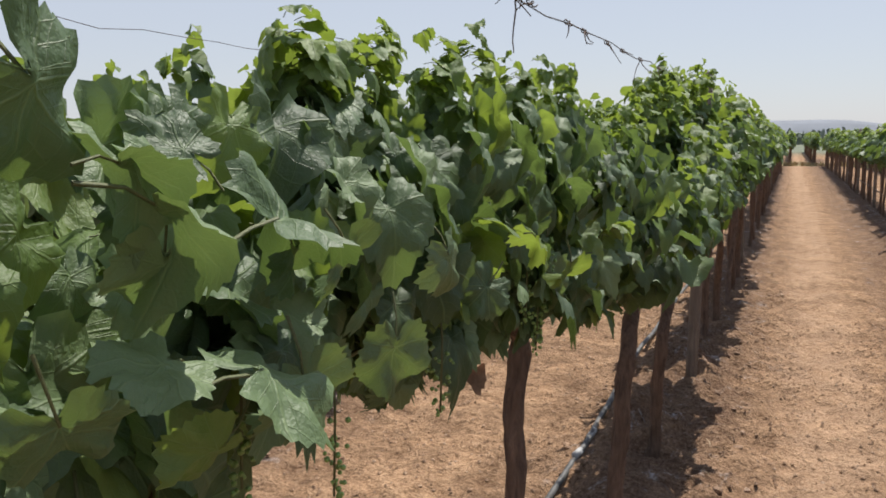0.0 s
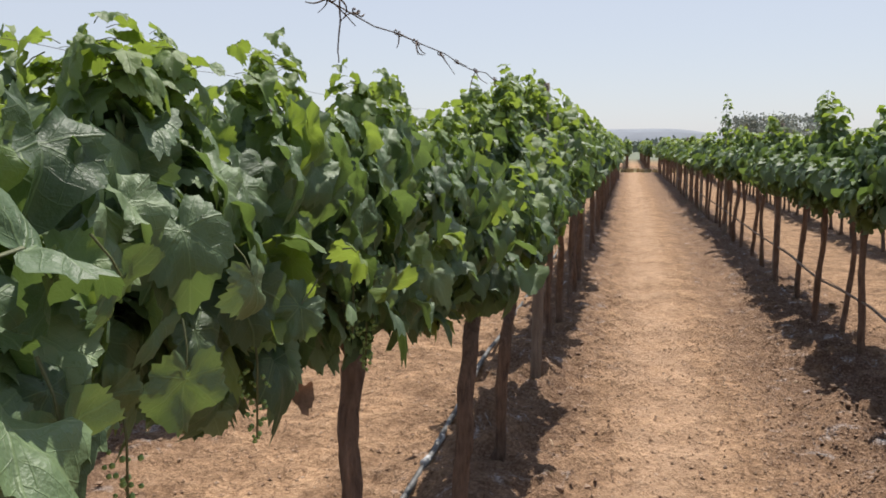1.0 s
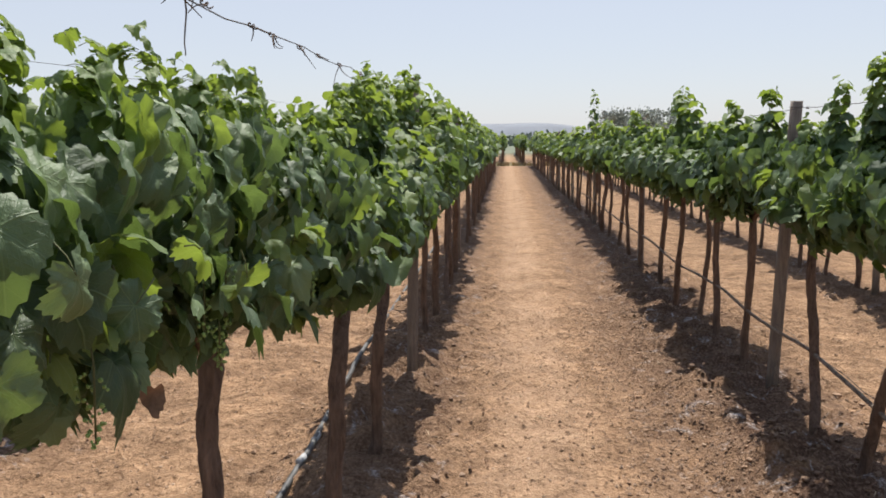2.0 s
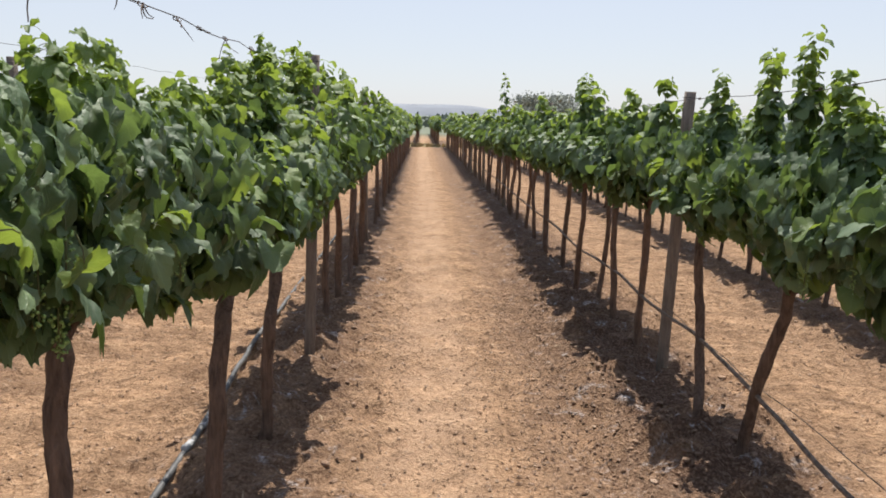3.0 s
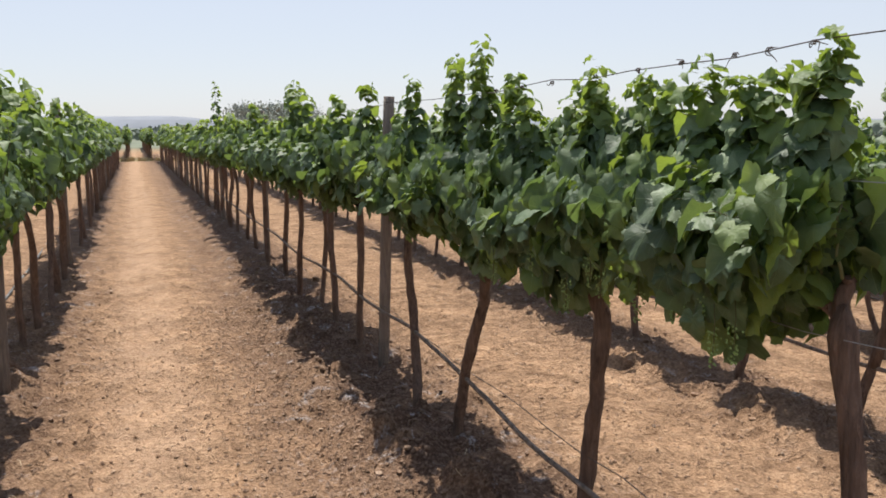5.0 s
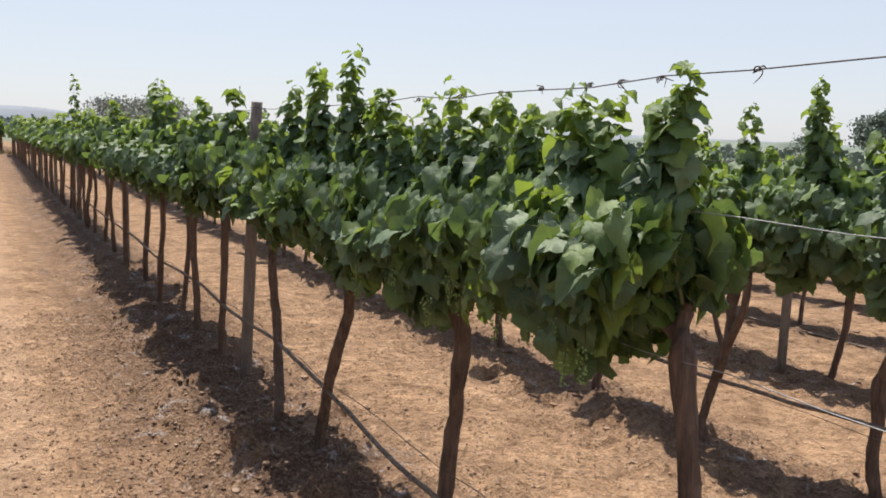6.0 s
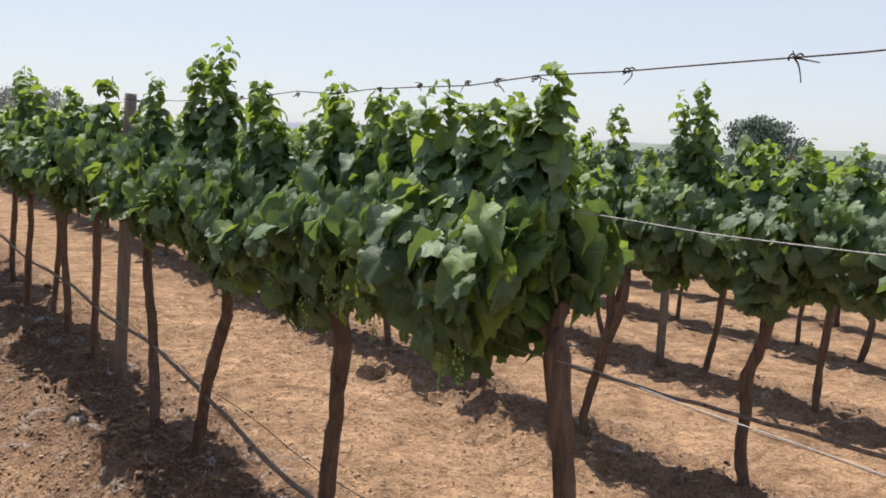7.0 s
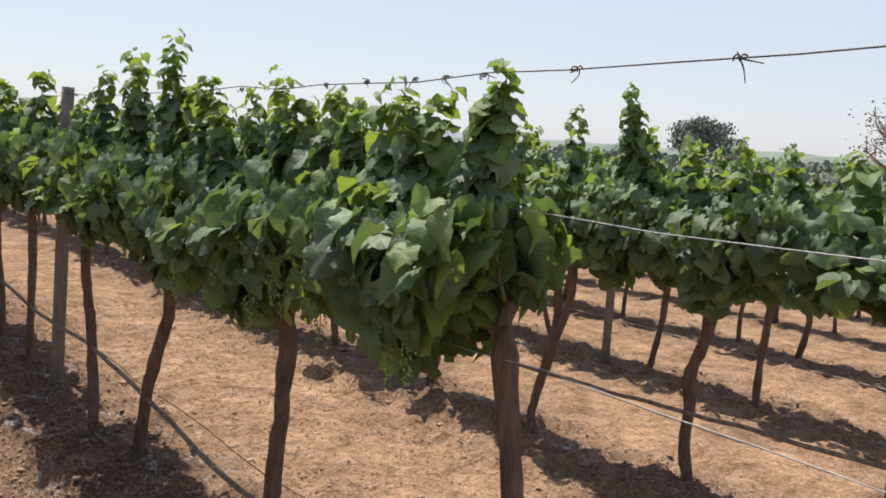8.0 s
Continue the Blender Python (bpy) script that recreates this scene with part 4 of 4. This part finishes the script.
def far_vines():
    """The rest of the vines of the long rows, too many to count."""
    g = np.random.default_rng(77)
    s = Soup()
    spots, thin = [], [mass_vine(600 + k, LEAVES_FAR, 4, 28, 1.0, 0.16, 3.1) for k in range(6)]
    for x, a, b in [(ROW_A, 38.5, 50), (ROW_B, 38.5, 50), (-0.75, 50.8, 96), (0.6, 50.8, 96), (-2.6, 51, 90), (2.5, 51, 90), (ROWS_RIGHT[0], 26.5, 62), (ROWS_RIGHT[1], 20.5, 62), (ROWS_RIGHT[2], 18.5, 62)] + [(x, 15.6, 62) for x in ROWS_RIGHT[3:6]] + [(x, max(2.5, 0.4 * x), 56) for x in ROWS_RIGHT[6:]] + [(x, 9.5, 30) for x in ROWS_LEFT[:2]] + [(x, 1.0, 24) for x in ROWS_LEFT[2:]]:
        spots += [(x + g.normal(0, 0.04), y + g.uniform(-0.1, 0.1)) for y in np.arange(a, b, 0.9 if x < 9 else 1.1)]
    data = []
    for sp in FAR_SOUPS + thin:
        v, f, uv, m = np.concatenate(sp.v), np.concatenate(sp.f), np.concatenate(sp.uv), np.concatenate(sp.m)
        data.append((v, f, uv, m))
    for i, (x, y) in enumerate(spots):
        v, f, uv, m = data[int(g.integers(0, 6)) + (6 if x > 9 or y > 32 else 0)]
        fl = g.choice([-1.0, 1.0])
        o = np.array([x, y, float(fall(x))])
        s.add(v * np.array([fl, fl, g.uniform(0.95, 1.06)]) + o, f, uv)
        s.m[-1] = m.copy()
        tv, tf = tube([o, o + [g.normal(0, 0.02), g.normal(0, 0.05), 0.5], o + [0, g.normal(0, 0.08), 1.1]], [0.035, 0.026, 0.024], 4, caps=False)
        s.add(tv, tf, slot=2)
    tagged(new("far_vine_rows", s.mesh("far_vine_rows", [LEAF_JOINED, LEAF_YOUNG_LIT_JOINED, BARK])), "long green rows of trellised vines running to the field end", "vine rows", kind="stuff")


far_vines()

# ---- trellis: posts, wires, hoses ----


def trellis_post(x, y, height, lean_x=0.0, lean_y=0.0, r=0.036, seed=0):
    z = float(ground_height(np.array(x), np.array(y)))
    p = thing("trellis_post", "weathered grey-brown round wooden trellis post", "post", pose(x, y, z), "trellis posts")
    path = bent([(0, 0, -0.1), (lean_x * 0.5, lean_y * 0.5, height * 0.5), (lean_x, lean_y, height)], 9, 0.002, seed)
    rad = np.full(9, r)
    rad[-1] = r * 0.93
    part("shaft", Soup().add(*tube(path, rad, 12, 0.05, seed)).mesh("shaft", [POST_WOOD]), p)
    for h in (0.82, 0.98):
        q = np.array([lean_x, lean_y, height]) * h
        ring = [q + np.array([math.cos(a), math.sin(a), 0.06 * math.sin(a)]) * (r + 0.003) for a in np.linspace(0, 6.28, 13)]
        part("wire_tie", Soup().add(*tube(ring, 0.0016, 4)).mesh("wire_tie", [RUST]), p)
    return p


trellis_post(-1.13, 5.68, 1.91, 0.04, 0.02, seed=1)
trellis_post(1.10, 5.40, 1.72, 0.05, -0.08, seed=2)
trellis_post(1.12, 10.5, 1.76, 0.0, 0.0, seed=3)
trellis_post(-1.13, 11.0, 1.86, 0.0, 0.0, seed=4)
trellis_post(-3.23, 6.3, 1.9, 0.0, 0.0, seed=5)
trellis_post(5.3, 4.75, 1.7, 0.0, 0.0, seed=6)
trellis_post(3.2, 8.9, 1.7, 0.0, 0.0, seed=7)
trellis_post(3.2, 1.0, 1.72, 0.0, 0.0, seed=8)
trellis_post(7.4, 3.0, 1.7, 0.0, 0.0, seed=9)
trellis_post(1.1, -0.9, 1.78, 0.0, 0.0, 0.05, seed=10)
trellis_post(-1.13, -1.3, 1.86, 0.0, 0.0, 0.05, seed=11)
for k in range(4):
    trellis_post(1.1, 15.6 + 5.1 * k, 1.76, 0, 0, seed=20 + k)
    trellis_post(-1.13, 16.2 + 5.2 * k, 1.86, 0, 0, seed=30 + k)


def wire(x, z, y0, y1, mat, r, label, sag=0.012, kinks=0.007, dz=0.0, seed=0, span=5.2, step=0.25):
    g = np.random.default_rng(seed)
    ys = np.arange(y0, y1 + 0.01, step)
    k = g.normal(0, kinks, (len(ys), 2))
    p = np.stack([np.full(len(ys), x) + k[:, 0], ys, z + dz * ys - sag * np.sin(np.pi * ((ys - 0.3) % span) / span) + k[:, 1] + fall(x)], 1)
    ob = new("trellis_wire", Soup().add(*tube(p, r, 5)).mesh("trellis_wire", [mat]))
    return tagged(ob, label, "wire", "trellis wires")


wire(ROW_B, 1.785, -0.9, 40, RUST, 0.0017, "rusty top trellis wire with dried tendrils on it", 0.022, 0.005, -0.0125, seed=1)
wire(ROW_B, 1.45, -0.9, 40, WIRE, 0.0013, "pale galvanised trellis wire in the leaves", seed=2)
wire(ROW_B, 1.10, -0.9, 40, WIRE, 0.0013, "pale galvanised trellis wire under the canopy", seed=3)
wire(ROW_A, 1.88, -1.3, 40, RUST, 0.0017, "rusty top trellis wire with dried tendrils on it", 0.03, seed=4)
wire(ROW_A, 1.56, -1.3, 40, WIRE, 0.0013, "pale galvanised trellis wire in the leaves", seed=5)
wire(ROW_A, 1.32, -1.3, 40, WIRE, 0.0013, "pale galvanised trellis wire under the canopy", seed=6)
for k, x in enumerate([*ROWS_RIGHT[:3], *ROWS_LEFT[:1]]):
    wire(x, 1.62, -1.0, 30, RUST, 0.0016, "thin dark trellis wire among the leaves", seed=8 + k)
    wire(x, 1.45, -1.0, 30, WIRE, 0.0013, "pale galvanised trellis wire in the leaves", seed=14 + k)


wire(ROWS_LEFT[0], 2.05, -1.0, 30, RUST, 0.0017, "thin dark top trellis wire", 0.01, seed=40)


def tendril_knot(x, y, z, seed, size=1.0):
    """Dried tendril curled round the wire, with loose ends."""
    g = np.random.default_rng(seed)
    s = Soup()
    a = np.linspace(0, 4 * np.pi, 18)
    coil = np.stack([np.cos(a) * 0.005, (a / a[-1] - 0.5) * 0.035 * size, np.sin(a) * 0.005], 1)
    s.add(*tube(coil, 0.0018, 4))
    for k in range(int(g.integers(1, 4))):
        ln = g.uniform(0.015, 0.045) * size
        d = np.array([g.normal(0, 0.5), g.normal(0, 0.8), -g.uniform(0.1, 1.0)])
        d /= np.linalg.norm(d)
        b = np.array([0, g.uniform(-0.015, 0.015), 0])
        s.add(*tube(bent([b, b + d * ln * 0.6 + g.normal(0, 0.006, 3), b + d * ln + g.normal(0, 0.012, 3)], 6), [0.002, 0.0018, 0.0017, 0.0015, 0.0012, 0.001], 4))
    ob = new("tendril", s.mesh("tendril", [TENDRIL]))
    ob.matrix_basis = Matrix.Translation((x, y, z))
    return tagged(ob, "dried brown tendril curled round the top wire", "tendril", "dried tendrils on the wires")


gk = np.random.default_rng(9)
for k, y in enumerate([1.21, 1.58, 1.86, 2.0, 2.12, 2.34, 2.55, 2.8, 3.1, 3.35, 3.6, 4.0, 4.6, 5.0]):
    tendril_knot(ROW_B, y, 1.785 - 0.0125 * y - 0.022 * math.sin(math.pi * ((y - 0.3) % 5.2) / 5.2), 50 + k, 0.8 if y in (1.21, 1.58) else 0.45)
for k, y in enumerate([0.35, 0.55, 0.75, 0.9, 1.05, 1.75, 1.92, 2.1, 2.42, 2.6, 2.9, 3.15, 3.5, 3.96, 4.5, 5.2]):
    tendril_knot(ROW_A, y, 1.88 - 0.03 * math.sin(math.pi * ((y - 0.3) % 5.2) / 5.2), 90 + k, 1.8 if 1.7 < y < 4 else 1.2)


strand = Soup().add(*tube(bent([(0, 0, 0.005), (0.004, -0.012, -0.03), (-0.004, 0.006, -0.06), (0.0, -0.02, -0.1), (0.006, -0.03, -0.125)], 14, 0.002, 4), np.linspace(0.0022, 0.0012, 14), 5))
strand.add(*tube(bent([(0, 0.002, 0.004), (0.01, 0.02, -0.012), (0.0, 0.03, -0.03)], 8, 0.002, 5), np.linspace(0.002, 0.001, 8), 5))
hanging = new("tendril", strand.mesh("tendril", [TENDRIL]))
hanging.matrix_basis = Matrix.Translation((ROW_A, 1.99, 1.86))
tagged(hanging, "long dried tendril dangling from the top wire", "tendril", "dried tendrils on the wires")


def hose(points, n, r, label, seed, mat=None):
    s = Soup().add(*tube(bent(points, n, 0.004, seed), r, 8))
    return tagged(new("drip_hose", s.mesh("drip_hose", [mat or HOSE])), label, "hose", "drip irrigation hoses")


hose([(1.08, -0.8, 0.40), (1.08, 1.0, 0.36), (1.08, 2.3, 0.30), (1.08, 2.88, 0.31), (1.08, 3.3, 0.32), (1.08, 3.75, 0.38), (1.08, 4.1, 0.405), (1.08, 4.5, 0.44), (1.08, 4.8, 0.455), (1.08, 5.4, 0.425), (1.08, 5.9, 0.425), (1.08, 6.5, 0.455), (1.08, 7.1, 0.445), (1.08, 8.2, 0.40), (1.08, 9.5, 0.44), (1.08, 12, 0.42), (1.08, 16, 0.44), (1.08, 22, 0.43), (1.08, 30, 0.44)], 110, 0.010, "dusty black drip hose slung along the vine trunks", 1)
HOSE_A = [(-1.5, -1.0), (-1.53, 1.0), (-1.53, 2.6), (-1.52, 3.67), (-1.48, 4.25), (-1.495, 4.92), (-1.55, 5.98), (-1.57, 7.9), (-1.56, 11.0), (-1.6, 15.0), (-1.57, 20.0), (-1.6, 30.0)]
hose_a = hose([(x, y, float(ground_height(np.array(x), np.array(y))) + 0.02) for x, y in HOSE_A], 130, 0.016, "dusty grey plastic drip hose lying on the soil", 2, GREY_HOSE)
hose([(3.15, y, z) for y, z in ((-0.8, 0.43), (0.6, 0.42), (1.65, 0.41), (2.19, 0.388), (2.56, 0.366), (3.1, 0.34), (3.7, 0.324), (4.5, 0.35), (6.0, 0.32), (9.0, 0.34), (14, 0.33), (24, 0.34))], 90, 0.011, "dusty dark drip hose slung along the vine trunks", 3)
wire(3.12, 0.435, -0.9, 24, HOSE, 0.0016, "thin dusty guide wire beside the drip hose", 0.02, 0.004, seed=33)
hose([(7.05 + 0.03 * math.sin(y * 1.3), y, float(fall(7.05)) + 0.03) for y in np.arange(-1, 24, 0.8)], 90, 0.012, "dusty dark drip hose lying on the soil", 4)

for y in (4.12, 4.4):
    hx, hz = np.interp(y, [q[1] for q in HOSE_A], [q[0] for q in HOSE_A]), 0.02
    band = tube([(hx + 0.03 * d, y + d, hz + float(ground_height(np.array(hx), np.array(y + d)))) for d in (-0.05, 0.0, 0.05)], 0.0178, 8)
    part("tape_band", Soup().add(*band).mesh("tape_band", [PALE_BAND]), hose_a, "pale tape wound round the hose")
wire(ROW_B, 0.46, -0.9, 30, HOSE, 0.0022, "thin dusty guide wire above the drip hose", 0.04, seed=31)

# ---- distance ----


def clump_tree(name, label, x, y, height, width, seed, leafy, mat, zoff=0.0, clumps=26, per=70):
    g = np.random.default_rng(seed)
    z = float(fall(x)) + zoff
    tree = thing(name, label, "tree", pose(x, y, z))
    wood = Soup()
    th = height * 0.34
    wood.add(*tube(bent([(0, 0, -0.3), (0.1, 0, th * 0.5), (0, 0.1, th)], 8, 0.05, seed), np.linspace(height * 0.035, height * 0.022, 8), 8, 0.1, seed))
    tips = []
    for k in range(clumps):
        a, u = g.uniform(0, 6.28), g.random()
        hz = th + (height - th) * g.uniform(0.15, 1.0)
        wr = width / 2 * math.sqrt(max(0.05, 1 - ((hz - th) / (height - th) * 1.25 - 0.35) ** 2)) * g.uniform(0.35, 1.0)
        p = np.array([math.cos(a) * wr, math.sin(a) * wr, hz])
        tips.append(p)
        wood.add(*tube(bent([(0, 0, th * g.uniform(0.7, 1)), p * np.array([0.45, 0.45, 1]) * np.array([1, 1, 0.8]), p], 6, height * 0.012, seed + k), np.linspace(height * 0.013, height * 0.003, 6), 5))
        if not leafy:
            for q in range(5):
                e = p + g.normal(0, height * 0.06, 3)
                wood.add(*tube([p, (p + e) / 2 + g.normal(0, 0.05, 3), e], [height * 0.004, height * 0.003, height * 0.0015], 4, caps=False))
    part("trunk", wood.mesh("trunk", [BARK if name == "bare_tree" else POST_WOOD]), tree)
    s = Soup()
    for p in tips:
        n = per if leafy else per // 2
        pos = p + g.normal(0, 1, (n, 3)) * np.array([width * 0.085, width * 0.085, height * 0.055])
        rot = rot_frame(g.normal(0, 1, (n, 3)), g.normal(0, 1, (n, 3)))
        add_leaves(s, LEAVES_FAR, pos, rot, g.uniform(0.5, 1.0, n) * height * (0.045 if leafy else 0.02), np.zeros(n, int), g)
    tagged(part("crown", s.mesh("crown", [mat]), tree), kind="stuff")
    return tree


def at_bearing(deg, dist):
    """A place seen from about the middle of the path, in degrees right of the rows."""
    return -0.3 + dist * math.sin(radians(deg)), 0.4 + dist * math.cos(radians(deg))


clump_tree("broad_tree", "broad dark green tree beyond the vineyard", *at_bearing(56.8, 150), 9.2, 10.0, 3, True, TREE_LEAF, 0, 46, 150)
clump_tree("small_tree", "low dark tree beyond the vineyard", *at_bearing(52.5, 160), 5.2, 7, 4, True, TREE_LEAF)
clump_tree("small_tree", "low dark tree beyond the vineyard", *at_bearing(58.6, 170), 6.6, 7, 5, True, TREE_LEAF)
clump_tree("bare_tree", "thinly leafed grey tree beyond the vineyard", *at_bearing(68.6, 60), 8.6, 7.5, 6, False, GREY_TREE, 0, 26, 50)
clump_tree("grey_tree", "sparse grey tree at the field end", *at_bearing(8.0, 85), 4.7, 8, 7, True, GREY_TREE, 0, 30, 170)
clump_tree("grey_tree", "sparse grey tree at the field end", *at_bearing(10.5, 90), 4.9, 8, 8, True, GREY_TREE, 0, 30, 170)


def scrub_belt():
    """Woods and scrub that close the view all round."""
    g = np.random.default_rng(31)
    s = Soup()
    for k in range(3200):
        a = radians(g.uniform(-75, 100))
        d = g.uniform(150, 420)
        x, y = d * math.sin(a), d * math.cos(a)
        if math.degrees(a) > 24:
            d *= g.uniform(0.4, 1.0)
            x, y = d * math.sin(a), d * math.cos(a)
        elif y < 72:
            continue
        n = 5
        h = g.uniform(1.0, 3.2) * min(1.0, d / 150)
        pos = np.array([x, y, float(fall(x))]) + np.stack([g.normal(0, 1.8, n), g.normal(0, 1.8, n), g.uniform(0.1, 1, n) * h], 1)
        add_leaves(s, LEAVES_FAR, pos, rot_frame(g.normal(0, 1, (n, 3)), g.normal(0, 1, (n, 3))), g.uniform(0.8, 2.0, n) * min(1.0, d / 260), np.zeros(n, int), g)
    tagged(new("scrub_belt", s.mesh("scrub_belt", [HILL_NEAR])), "hazy belt of scrub and trees beyond the field", "scrub", kind="stuff")


scrub_belt()


def hills():
    a = np.radians(np.linspace(-85, 110, 240))
    base_h = 12 + 6 * value_noise(a * 5, a * 0, 1.0, 8)
    ridge = 46 * np.exp(-((np.degrees(a) + 2.0) / 8.0) ** 6) * (1 + 0.08 * value_noise(a * 30, a * 0, 1.0, 12)) 
    low = 20 * np.exp(-((np.degrees(a) - 30) / 12.0) ** 2)
    for name, d, hh, mat, lab in (("hill", 2600, base_h + ridge + low, HILL, "long flat-topped hill tinted blue-grey for haze"), ("plain_edge", 1500, 9 + 4 * value_noise(a * 40, a * 0, 1.0, 21), HILL_NEAR, "hazy grey-green plain before the hill")):
        v, f, n = [], [], len(a)
        for k, (dd, fr) in enumerate(((d, 0.0), (d + 60, 0.75), (d + 220, 1.0), (d + 700, 0.0))):
            v.append(np.stack([np.sin(a) * dd, np.cos(a) * dd, -6 + (hh + 6) * fr], 1))
        for k in range(3):
            for i in range(n - 1):
                p = k * n + i
                f += [(p, p + 1, p + n + 1), (p, p + n + 1, p + n)]
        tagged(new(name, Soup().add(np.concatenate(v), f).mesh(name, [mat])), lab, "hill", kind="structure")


hills()


def field_end():
    """Pale track and dry grass where the rows stop."""
    g = np.random.default_rng(41)
    s = Soup()
    for k in range(3500):
        x, y = g.uniform(-25, 45), g.uniform(49.8, 51.5)
        p = np.array([x, y, float(fall(x))])
        d = np.array([g.normal(0, 0.1), g.normal(0, 0.1), g.uniform(0.08, 0.3)])
        w = np.array([0.06, 0, 0])
        s.add([p - w, p + w, p + d], [(0, 1, 2)])
    tagged(new("dry_grass", s.mesh("dry_grass", [DRY_GRASS])), "dry yellow grass at the end of the field", "grass", kind="stuff")


field_end()


def dead_leaf(x, y, z, seed):
    v, f, uv = leaf_shape(seed, 24, True)
    v = v.copy()
    v[:, 2] += 0.9 * v[:, 0] ** 2 - 0.5 * v[:, 1] ** 2
    ob = new("dead_leaf", Soup().add(v * 0.038, f, uv).mesh("dead_leaf", [DEAD]))
    ob.matrix_basis = pose(x, y, z, -80, 10, 40)
    return tagged(ob, "curled brown dead leaf hanging under the vine", "leaf")


dead_leaf(-1.10, 1.68, 1.155, 7)


# ---- wind ----


def motions():
    for ob, root, seed, much in SWAY:
        g = random.Random(seed)
        a, b, p, q = g.uniform(1.2, 2.6), g.uniform(0.8, 2.0), g.uniform(0, 6), g.uniform(0, 6)
        rows = []
        for i in range(21):
            t = i * 0.4
            rows.append((t, pose(*root, much * a * math.sin(2.6 * t + p), much * b * math.sin(3.3 * t + q), much * 2.0 * math.sin(2.1 * t + q))))
        walk(ob, rows)


motions()
